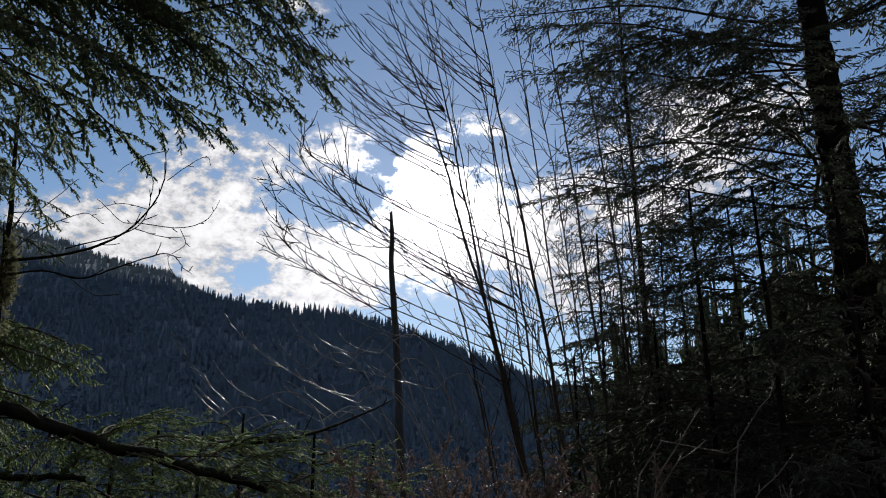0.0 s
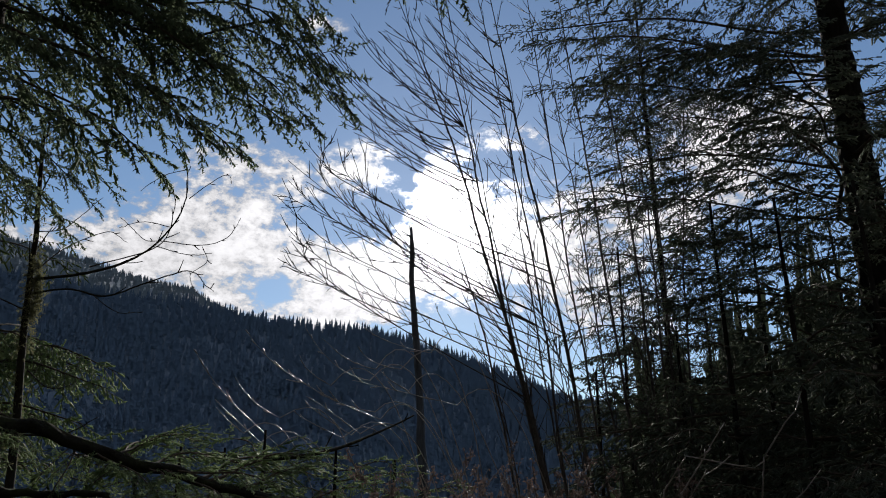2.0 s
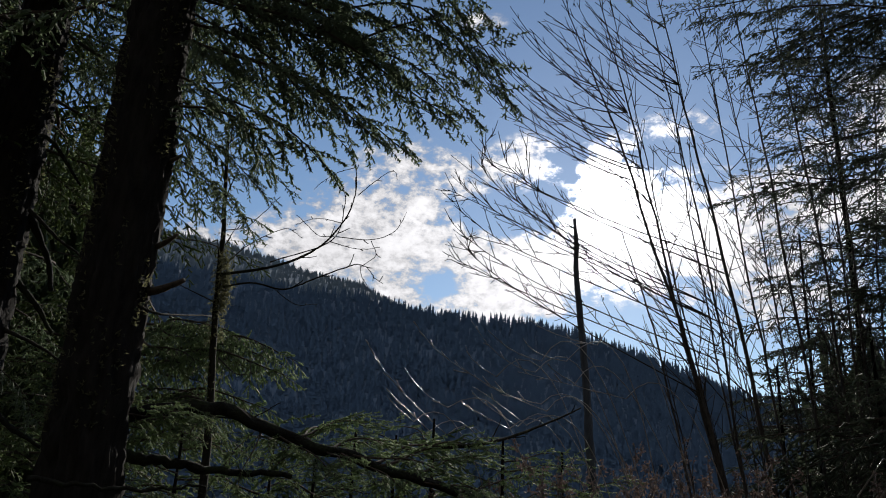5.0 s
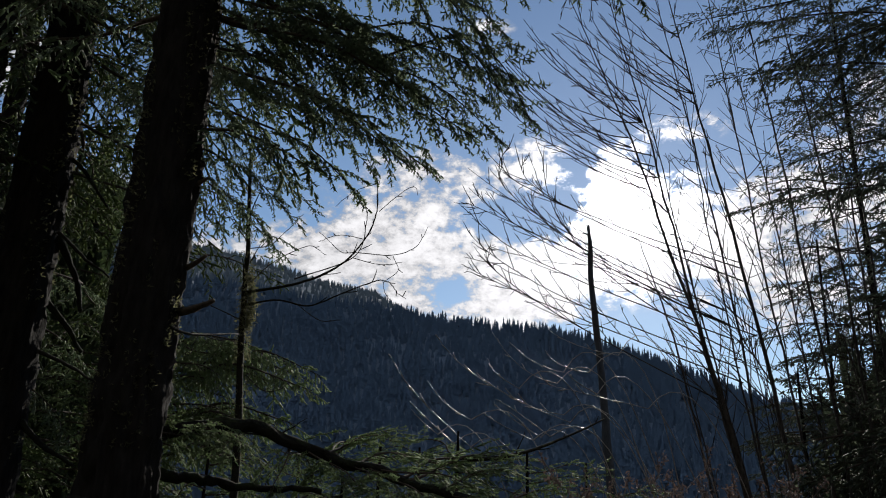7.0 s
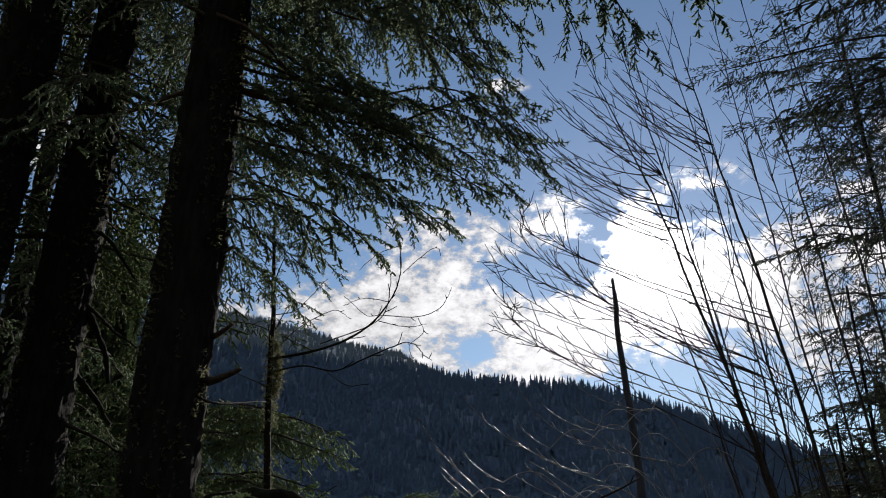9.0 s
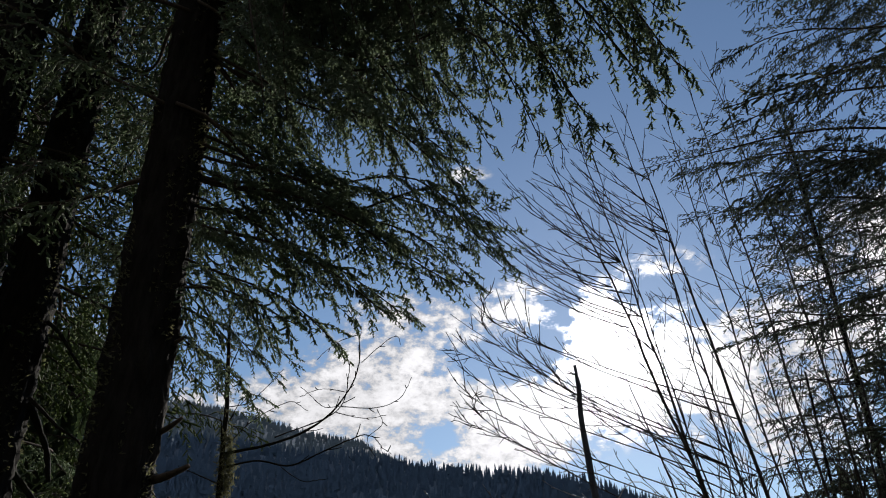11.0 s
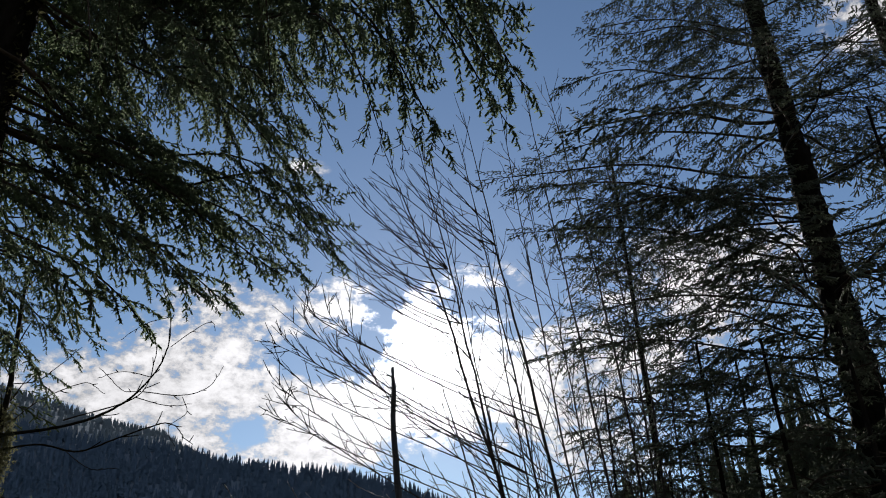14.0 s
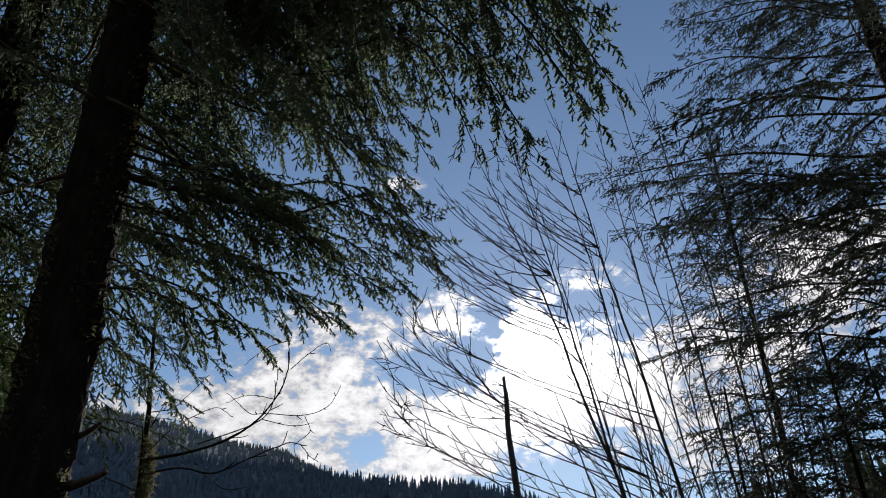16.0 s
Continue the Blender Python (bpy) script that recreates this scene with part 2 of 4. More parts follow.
class Soup:
    """Collects tubes and leaves into one triangle mesh."""

    def __init__(self):
        self.v, self.f, self.n = [], [], 0

    def add(self, V, F):
        self.v.append(V)
        self.f.append(F + self.n)
        self.n += len(V)

    def tube(self, P, R, sides=6, rough=0.0, caps=True):
        P = np.asarray(P, float)
        n = len(P)
        R = np.broadcast_to(np.asarray(R, float), (n,))
        T = np.gradient(P, axis=0)
        T /= np.linalg.norm(T, axis=1, keepdims=True) + 1e-12
        ref = np.array((0.31, 0.17, 0.93)) if abs(T[:, 2]).mean() < 0.8 else np.array((0.95, 0.3, 0.05))
        A = np.cross(T, ref)
        A /= np.linalg.norm(A, axis=1, keepdims=True) + 1e-12
        B = np.cross(T, A)
        th = np.arange(sides) * 2 * np.pi / sides
        rad = R[:, None] * (1 + rough * rng.standard_normal((n, sides))) if rough else R[:, None] * np.ones((1, sides))
        V = P[:, None] + rad[..., None] * (np.cos(th)[None, :, None] * A[:, None] + np.sin(th)[None, :, None] * B[:, None])
        V = V.reshape(-1, 3)
        i = np.arange(n - 1)[:, None] * sides
        j = np.arange(sides)[None]
        k = (j + 1) % sides
        a, b, c, d = i + j, i + k, i + sides + k, i + sides + j
        F = np.concatenate([np.stack([a, b, c], -1).reshape(-1, 3), np.stack([a, c, d], -1).reshape(-1, 3)])
        if not caps:
            self.add(V, F)
            return
        V = np.vstack([V, P[:1], P[-1:]])
        m = n * sides
        jj, kk = j[0], k[0]
        F = np.vstack([F, np.stack([kk, jj, np.full(sides, m)], -1), np.stack([jj + (n - 1) * sides, kk + (n - 1) * sides, np.full(sides, m + 1)], -1)])
        self.add(V, F)

    def blades(self, A, B, spacing, length, width, spread=0.85, forward=0.5, flat=0.6):
        """Needles all along the segments A to B."""
        A, B = np.asarray(A, float), np.asarray(B, float)
        d = B - A
        ln = np.linalg.norm(d, axis=1)
        u = d / (ln[:, None] + 1e-9)
        cnt = np.maximum(2, np.ceil(ln / spacing)).astype(int)
        idx = np.repeat(np.arange(len(A)), cnt)
        s = rng.random(len(idx))
        p = A[idx] + d[idx] * s[:, None]
        r = rng.standard_normal((len(idx), 3))
        r[:, 2] *= flat
        q = np.cross(u[idx], r)
        q /= np.linalg.norm(q, axis=1, keepdims=True) + 1e-9
        nd = u[idx] * forward + q * spread
        nd *= (length * (0.7 + 0.5 * rng.random(len(idx))))[:, None]
        side = np.cross(nd, rng.standard_normal((len(idx), 3)))
        side *= width * 0.5 / (np.linalg.norm(side, axis=1, keepdims=True) + 1e-9)
        V = np.stack([p + side, p - side, p + nd], 1).reshape(-1, 3)
        self.add(V, np.arange(len(V)).reshape(-1, 3))

    def done(self, name, mat, smooth=True):
        return mesh(name, np.vstack(self.v), np.vstack(self.f), mat, smooth)


def part(name, me, parent, label="", m=None):
    ob = new(name, me)
    ob.parent = parent
    if m is not None:
        ob.matrix_basis = m
    return tagged(ob, label)


def at(bearing, elev, reach):
    """A point by bearing and elevation in degrees and level distance from the standpoint at eye height."""
    b = radians(bearing)
    return np.array((reach * math.sin(b), reach * math.cos(b), 1.6 + reach * math.tan(radians(elev))))


def bez(a, b, c, n):
    s = np.linspace(0, 1, n)[:, None]
    return (1 - s) ** 2 * a + 2 * s * (1 - s) * b + s ** 2 * c


def bend(a, mid, c, n):
    """A curve from a to c that passes through mid."""
    return bez(a, 2 * mid - 0.5 * (a + c), c, n)


def through_points(pts, n):
    """A smooth curve through a few points."""
    pts = np.asarray(pts, float)
    E = np.vstack([2 * pts[:1] - pts[1:2], pts, 2 * pts[-1:] - pts[-2:-1]])
    u = np.linspace(0, len(pts) - 1 - 1e-6, n)
    i = u.astype(int)
    t = (u - i)[:, None]
    a, b, c, d = E[i], E[i + 1], E[i + 2], E[i + 3]
    return 0.5 * (2 * b + (c - a) * t + (2 * a - 5 * b + 4 * c - d) * t ** 2 + (3 * b - a - 3 * c + d) * t ** 3)


def thing(name, loc, label, category, group="", kind=""):
    ob = new(name)
    ob.location = loc
    ob.empty_display_size = 0.3
    return tagged(ob, label, category, group, kind)


# ---- ground and mountain ----
RIDGE_AZ = [-180, -120, -75, -60, -45, -31, -27, -24.5, -20, -14.6, -8.3, -4.2, 0, 2.1, 6.1, 12, 25, 45, 75, 120, 180]
RIDGE_EL = [20, 20, 14, 14.4, 15.0, 15.1, 14.7, 14.4, 14.4, 13.5, 13.1, 12.5, 11.0, 10.3, 8.6, 6.8, 5.6, 7.0, 13, 20, 20]
FAR_AZ = [-180, -60, -45, -36, -30, -26.5, -24, -20, -10, 5, 30, 180]
FAR_EL = [15, 14, 16.2, 16.7, 16.2, 15.6, 15.0, 14.5, 10, 6, 5, 15]
RIDGE_R, FAR_R = 800.0, 2600.0


def smooth01(x):
    x = np.clip(x, 0, 1)
    return x * x * (3 - 2 * x)


def ground_z(x, y):
    x, y = np.asarray(x, float), np.asarray(y, float)
    r = np.hypot(x, y)
    a = np.degrees(np.arctan2(x, y))
    near = -0.10 * np.clip(r - 7, 0, 60) * smooth01((y / (r + 1e-6) + 0.1) / 0.6) - 0.02 * np.clip(r - 60, 0, 200) * smooth01((y / (r + 1e-6) + 0.1) / 0.6)
    top = 1.6 + RIDGE_R * np.tan(np.radians(np.interp(a, RIDGE_AZ, RIDGE_EL)))
    lift = smooth01((r - 330) / (RIDGE_R - 330) * 0.5) * 2
    z = near + (top + 7.5) * lift * (r < RIDGE_R) + (top + 7.5) * (r >= RIDGE_R)
    fall = smooth01((r - RIDGE_R) / 900)
    ftop = 1.6 + FAR_R * np.tan(np.radians(np.interp(a, FAR_AZ, FAR_EL)))
    z = z * (1 - fall) + fall * (0.55 * ftop + 0.45 * ftop * smooth01((r - 1400) / (FAR_R - 1400))) * (r > RIDGE_R)
    z = z - smooth01((r - FAR_R) / 1500) * 0.5 * ftop
    # unseen steep bank added behind the standpoint to block sky light
    back = smooth01((-y / (r + 1e-6) - 0.05) / 0.5)
    z = z + back * 1.0 * np.clip(r - 5, 0, 70)
    return z


def build_ground():
    rad = np.concatenate([[0.0], np.geomspace(0.8, 4400, 70), np.linspace(340, 900, 25)])
    rad = np.unique(np.round(rad, 3))
    th = np.radians(np.arange(0, 360, 2.0))
    rr, tt = np.meshgrid(rad, th, indexing="ij")
    x, y = rr * np.sin(tt), rr * np.cos(tt)
    bumps = np.array([noise.noise((a * 0.012, b * 0.012, 0)) for a, b in zip(x.ravel(), y.ravel())]).reshape(x.shape)
    small = np.array([noise.noise((a * 0.5, b * 0.5, 3)) for a, b in zip(x.ravel(), y.ravel())]).reshape(x.shape)
    z = ground_z(x, y) + bumps * np.clip((rr - 30) / 60, 0, 6) + small * 0.08 * (rr > 2)
    V = np.stack([x, y, z], -1).reshape(-1, 3)
    n, k = len(rad), len(th)
    i, j = np.meshgrid(np.arange(n - 1), np.arange(k), indexing="ij")
    jn = (j + 1) % k
    F = np.stack([i * k + j, (i + 1) * k + j, (i + 1) * k + jn, i * k + jn], -1).reshape(-1, 4)
    return tagged(new("ground", mesh("ground", V, F, GROUND)), "brown forest floor falling to a valley and rising to wooded hills tinted haze blue", "ground", kind="structure")


build_ground()


def far_tree(tiers, blades, half=0.6):
    """Conifer of height 1: drooping tiers round a thin spire."""
    V, F = [], []
    for t in range(tiers):
        s = t / tiers
        z0 = 0.06 + 0.9 * s
        R = 0.16 * (1 - s) ** 0.9 + 0.014
        for b in range(blades):
            an = 2 * np.pi * (b + rng.random() * 0.7) / blades + t
            rr = R * (0.7 + 0.7 * rng.random())
            n = len(V)
            V += [(0, 0, z0 + 1.3 / tiers), (rr * math.cos(an - half), rr * math.sin(an - half), z0 - 0.03), (rr * math.cos(an + half), rr * math.sin(an + half), z0 - 0.03)]
            F += [(n, n + 1, n + 2)]
    n = len(V)
    V += [(0.014, 0, 0.85), (-0.014, 0, 0.85), (0, 0, 1.05)]
    F += [(n, n + 1, n + 2)]
    return np.array(V, float), np.array(F)


MID_TREES = [far_tree(6, 4, 0.85) for _ in range(6)]
TINY_TREES = [far_tree(5, 5, 0.95) for _ in range(4)]


def stand(name, mat, kinds, count, az0, az1, r0, r1, hmin, hmax, label):
    a = np.radians(az0 + (az1 - az0) * rng.random(count))
    r = np.sqrt(r0 ** 2 + (r1 ** 2 - r0 ** 2) * rng.random(count))
    x, y = r * np.sin(a), r * np.cos(a)
    z = ground_z(x, y)
    s = Soup()
    for i in range(count):
        V, F = kinds[i % len(kinds)]
        h = hmin + (hmax - hmin) * rng.random() ** 1.3
        w = h * (0.8 + 0.45 * rng.random())
        c, q = math.cos(i * 1.7), math.sin(i * 1.7)
        W = np.stack([(V[:, 0] * c - V[:, 1] * q) * w, (V[:, 0] * q + V[:, 1] * c) * w, V[:, 2] * h - 1.0], -1)
        W = W + (x[i], y[i], z[i])
        nrm = np.cross(W[F[:, 1]] - W[F[:, 0]], W[F[:, 2]] - W[F[:, 0]])
        away = nrm[:, 0] * x[i] + nrm[:, 1] * y[i] > 0
        s.add(W, np.where(away[:, None], F[:, ::-1], F))
    me = s.done(name, mat, False)
    # crowns shade as one slope that faces the valley
    V = np.vstack(s.v)
    q = np.hypot(V[:, 0], V[:, 1])
    N = np.stack([-0.62 * V[:, 0] / q, -0.62 * V[:, 1] / q, 0 * q + 0.78], -1) + rng.normal(size=V.shape) * 0.04
    me.normals_split_custom_set_from_vertices((N / np.linalg.norm(N, axis=1, keepdims=True)).tolist())
    return tagged(new(name, me), label, "forest", kind="stuff")


stand("hillside_forest", HAZE_FOREST, MID_TREES, 12500, -50, 15, 410, 818, 9, 16, "dark conifer forest in painted haze blue covering the near mountainside up to its ridge")
stand("distant_forest", HAZE_FARTHER, TINY_TREES, 3800, -48, -12, 1500, 2640, 14, 26, "conifer forest in paler painted haze blue on the far higher mountain ridge")


# ---- thickets of young trees closing the view between the big ones ----
YOUNG_TREES = [far_tree(26, 13, 0.14) for _ in range(5)]


def thicket(name, mat, count, az0, az1, r0, r1, h0, h1, label, seed):
    g = np.random.default_rng(seed)
    s = Soup()
    for i in range(count):
        a = radians(az0 + (az1 - az0) * g.random())
        r = r0 + (r1 - r0) * g.random()
        x, y = r * math.sin(a), r * math.cos(a)
        V, F = YOUNG_TREES[i % 5]
        V = V[F.ravel()].reshape(-1, 3) * (1 + 0.12 * g.normal(size=(len(F) * 3, 1)))
        h = h0 + (h1 - h0) * g.random() ** 1.4
        w = h * (0.9 + 0.5 * g.random())
        c, q = math.cos(i * 2.1), math.sin(i * 2.1)
        W = np.stack([(V[:, 0] * c - V[:, 1] * q) * w, (V[:, 0] * q + V[:, 1] * c) * w, V[:, 2] * h], -1)
        s.add(W + (x, y, float(ground_z(x, y)) - 0.1), np.arange(len(V)).reshape(-1, 3))
    return tagged(new(name, s.done(name, mat, False)), label, "thicket", kind="stuff")


# deep shade of the thickets is mixed into their needle colour
SHADE = leaf_material("shade_dark_needles", (0.026, 0.036, 0.027), (0.052, 0.066, 0.048), (0.06, 0.08, 0.045), 0.2)
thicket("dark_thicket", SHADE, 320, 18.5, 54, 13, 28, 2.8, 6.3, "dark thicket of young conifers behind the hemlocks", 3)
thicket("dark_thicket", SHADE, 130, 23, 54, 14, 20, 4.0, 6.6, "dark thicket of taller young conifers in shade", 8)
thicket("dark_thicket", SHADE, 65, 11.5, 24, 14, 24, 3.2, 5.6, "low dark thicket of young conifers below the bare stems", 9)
# greener version, with shade in its colour as well
SHADE_GREEN = leaf_material("shaded_green_needles", (0.03, 0.045, 0.026), (0.056, 0.078, 0.042), (0.06, 0.09, 0.035), 0.2)
thicket("green_thicket", SHADE_GREEN, 130, -66, -40.5, 14, 28, 4.0, 10.0, "dense green conifers behind the big trunks", 4)

# ---- conifers ----


def bough_meshes(seed, length, leaf, finger=0.09, core=0.0075, needle=0.02, width=0.0055, gap=0.007, fan=0.32, side_gap=0.09, every=0.046, droop=0.5, hang=0.35, stout=1.0, arch=0.05, dense=1.0):
    """A conifer bough along +x: limb, side branches with branchlets, and on them needled twigs like hanging fingers."""
    r = np.random.default_rng(seed)
    w, nd = Soup(), Soup()
    n = 16
    s = np.linspace(0, 1, n)
    wob = r.standard_normal(2) * 0.03
    P = np.stack([s * length, length * (wob[0] * np.sin(s * 5) + wob[1] * np.sin(s * 9 + 1)), length * (arch * np.sin(np.pi * s) - 0.02 * np.sin(s * 7))], -1)
    w.tube(P, stout * (0.003 + 0.0055 * length) * (1 - s) ** 0.8 + 0.0022, 6)
    A, B = [], []
    down, up = np.array((0, 0, -1.0)), np.array((0, 0, 1.0))

    def twig(b, d, tl):
        """One short needled twig with a blunt end."""
        d = d / np.linalg.norm(d)
        e = b + (d + down * droop * 0.25 * r.random()) * tl
        nd.tube(np.stack([b, e]), np.array((1.0, 0.7)) * core * (0.75 + 0.5 * r.random()), 3, 0.15, False)
        A.append(b + (e - b) * 0.1), B.append(e)

    def shoot(p, d, ln, deep, grown=None):
        m = max(2, int(ln / 0.15))
        q = np.linspace(0, 1, m + 1)
        d = d / np.linalg.norm(d)
        S = p + d * (q * ln)[:, None] + down * (hang * ln * (0.3 + 0.6 * r.random()) * q ** 1.6 - 0.05 * ln * np.sin(np.pi * q))[:, None] + r.normal(size=(m + 1, 3)) * 0.006 * np.minimum(1, q * 4)[:, None]
        if deep or gap < 0.0125:  # on coarse sprays the needles hide the finest wood
            w.tube(S, 0.0032 * stout * (1 - q) * min(1, 0.4 + ln) + 0.0016, 3, 0, grown is not None)
        if grown is not None:
            w.f.append(np.array([[w.n - 2, w.n - 2 - 3 * (m + 1), grown]]))
        y, ts = (0.14 if deep else 0.2), 1 if r.random() < 0.5 else -1
        while y < 0.97:
            k = y * m
            i = min(int(k), m - 1)
            T = S[i + 1] - S[i]
            T = T / np.linalg.norm(T)
            b = S[i] + (S[i + 1] - S[i]) * (k - i)
            lat = np.cross(T, up)
            lat /= np.linalg.norm(lat) + 1e-9
            way = T * 0.62 + lat * ts * 0.72 + down * droop * (0.25 + 0.9 * r.random()) + r.normal(size=3) * 0.16
            if deep and ln > 0.26 and r.random() < 0.3 * dense and y < 0.8:
                shoot(b, T * 0.7 + lat * ts * 0.7 + down * droop * 0.35 * r.random(), ln * (0.26 + 0.2 * r.random()) * (1.1 - y), False)
            else:
                twig(b, way, finger * (0.6 + 0.6 * r.random()) * (1 - 0.3 * y))
            y += every / ln * (0.75 + 0.5 * r.random())
            ts = -ts
        twig(S[-1], S[-1] - S[-2], finger * 0.7)

    x, side = 0.1 + 0.05 * r.random(), 1
    while x < 0.985:
        k = x * (n - 1)
        i = min(int(k), n - 2)
        p = P[i] + (P[i + 1] - P[i]) * (k - i)
        ln = length * fan * (1 - x) ** 0.62 * min(1, 0.4 + x / 0.35) * (0.5 + 0.7 * r.random()) + 0.07
        an = side * radians(62 - 26 * x + r.normal() * 10)
        shoot(p, np.array((math.cos(an), math.sin(an), -0.25 * droop + r.normal() * 0.22)), ln, True, i * 6)
        if x > 0.25 and r.random() < 0.5:
            twig(p, np.array((0.5, -side * 0.3, -droop * r.random() + 0.3 * r.normal())), finger)
        x += side_gap / length * (0.7 + 0.6 * r.random()) * (1.2 - 0.55 * x)
        side = -side
    twig(P[-1], P[-1] - P[-2], finger * 0.8)
    nd.blades(A, B, gap, needle, width, 0.92, 0.5)
    return w.done("bough_wood", BARK_LIMB), nd.done("bough_needles", leaf, False), length


# near firs: fine drooping twigs; farther hemlocks and firs in the shade: coarser sprays
FIR_BOUGHS = [bough_meshes(10 + i, L, NEEDLES, 0.05, 0.0072, 0.027, 0.0095, 0.0076, f, 0.09, 0.0215, 0.45, 0.3, 0.7, dense=0.6) for i, (L, f) in enumerate(((1.3, 0.4), (2.0, 0.35), (2.0, 0.37), (2.8, 0.29), (2.8, 0.32), (3.6, 0.25)))]
FIR_INNER = [bough_meshes(20 + i, L, NEEDLES, 0.085, 0.0095, 0.024, 0.01, 0.016, f, 0.115, 0.038, 0.42, 0.35, dense=0.55) for i, (L, f) in enumerate(((1.1, 0.48), (1.7, 0.44), (2.3, 0.4)))]
HEM_BOUGHS = [bough_meshes(40 + i, L, NEEDLES_D, 0.066, 0.0066, 0.02, 0.0088, 0.013, f, 0.095, 0.028, 0.5, 0.3, 0.72, dense=0.6) for i, (L, f) in enumerate(((1.1, 0.48), (1.8, 0.42), (1.8, 0.45), (2.6, 0.37), (2.6, 0.4), (3.4, 0.31)))]
HEM_FAR = [bough_meshes(60 + i, L, NEEDLES_D, 0.075, 0.0082, 0.023, 0.012, 0.024, f, 0.085 if L < 1 else 0.105, 0.042, 0.4, 0.32, dense=0.6) for i, (L, f) in enumerate(((0.8, 0.48), (1.3, 0.44), (1.8, 0.4)))]
YOUNG_BOUGHS = [bough_meshes(70 + i, L, NEEDLES_Y, 0.062, 0.0062, 0.02, 0.007, 0.009, f, 0.085, 0.028, 0.2, 0.18, dense=0.6) for i, (L, f) in enumerate(((0.9, 0.46), (1.5, 0.4), (2.2, 0.33)))]
FRINGE_BOUGHS = [bough_meshes(75 + i, L, NEEDLES_Y, 0.075, 0.007, 0.022, 0.0085, 0.013, f, 0.085, 0.034, 0.8, 0.6, arch=0.02, dense=0.6) for i, (L, f) in enumerate(((0.9, 0.4), (1.5, 0.26), (2.4, 0.19)))]
DARK_BOUGHS = [bough_meshes(120 + i, L, NEEDLES_D, 0.09, 0.009, 0.028, 0.015, 0.03, f, 0.1 if L < 1 else 0.125, 0.052, 0.35, 0.35, dense=0.6) for i, (L, f) in enumerate(((0.9, 0.5), (1.5, 0.46), (2.2, 0.4)))]
BACK_BOUGHS = [bough_meshes(90 + i, L, NEEDLES_SHADE, 0.12, 0.0115, 0.034, 0.018, 0.036, f, 0.15, 0.068, 0.6, 0.5, dense=0.6) for i, (L, f) in enumerate(((1.2, 0.46), (2.0, 0.4), (2.8, 0.34)))]
CROWN_BOUGHS = [bough_meshes(150, 3.0, NEEDLES_SHADE, 0.34, 0.024, 0.06, 0.03, 0.06, 0.34, 0.2, 0.22, 0.5, 0.5, dense=0.4)]


def put_bough(tree, kinds, base, tip, roll=0.0, pick=None):
    base, tip = Vector(base), Vector(tip)
    span = (tip - base).length
    order = sorted(range(len(kinds)), key=lambda i: abs(math.log(kinds[i][2] / span)))
    i = order[0] if pick is None else order[pick % min(2, len(order))]
    wood, leaf, L = kinds[i]
    ex = (tip - base).normalized()
    ey = Vector((0, 0, 1)).cross(ex).normalized()
    ez = ex.cross(ey)
    rot = Matrix((ex, ey, ez)).transposed().to_4x4()
    k = span / L
    m = Matrix.Translation(base - tree.location) @ rot @ Matrix.Rotation(radians(roll), 4, "X") @ Matrix.Diagonal((k, k, k, 1))
    limb = part("bough", wood, tree, "", m)
    part("needles", leaf, limb)
    return limb


def trunk_mesh(name, height, r0, r1, mat, lean=(0, 0), sides=28, step=0.045, furrow=0.034, flare=0.35, seed=0):
    n = int(height / step) + 1
    z = np.linspace(-0.6, height, n)
    th = np.arange(sides) * 2 * np.pi / sides
    s = np.clip(z / height, 0, 1)
    R = r0 + (r1 - r0) * s + r0 * flare * np.exp(-np.clip(z, 0, None) / 0.35)
    V = np.empty((n, sides, 3))
    for i in range(n):
        for j in range(sides):
            c, q = math.cos(th[j]), math.sin(th[j])
            f = noise.fractal((c * r0 * 32, q * r0 * 32, z[i] * 4.6 + seed * 9.1), 0.7, 2.2, 3)
            g = noise.noise((c * 1.2 + seed, q * 1.2, z[i] * 0.6))
            flake = noise.noise((c * r0 * 60, q * r0 * 60, z[i] * 11 + seed * 3.7))
            rr = R[i] * (1 + 0.05 * g) + (furrow * f + 0.016 * flake) * min(1, R[i] / 0.12)
            V[i, j] = (c * rr + lean[0] * z[i] + 0.012 * math.sin(z[i] * 0.5 + seed), q * rr + lean[1] * z[i], z[i])
    i, j = np.meshgrid(np.arange(n - 1), np.arange(sides), indexing="ij")
    k = (j + 1) % sides
    F = np.stack([i * sides + j, i * sides + k, (i + 1) * sides + k, (i + 1) * sides + j], -1).reshape(-1, 4)
    return mesh(name, V.reshape(-1, 3), F, mat)


def stub(tree, base, way, length, r, mat):
    s = Soup()
    q = np.linspace(0, 1, 6)
    way = np.array(way, float)
    way /= np.linalg.norm(way)
    P = np.array(base)[None] - np.array(tree.location)[None] + way * (q * length)[:, None] + np.array((0, 0, 0.15 * length)) * (q ** 2)[:, None]
    s.tube(P, r * (1 - 0.55 * q), 7, 0.08)
    part("branch_stub", s.done("branch_stub", mat), tree)


def conifer(name, bearing, reach, height, r0, r1, lean, label, group="", seed=1, sides=28, mat=None):
    p = at(bearing, 0, reach)
    z = float(ground_z(p[0], p[1]))
    t = thing(name, (p[0], p[1], z), label, "tree", group)
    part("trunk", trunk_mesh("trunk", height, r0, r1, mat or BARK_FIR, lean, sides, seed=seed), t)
    return t


def on_trunk(t, z, lean=(0, 0)):
    """Point on a tree's axis at world height z."""
    h = z - t.location.z
    return np.array((t.location.x + lean[0] * h, t.location.y + lean[1] * h, z))


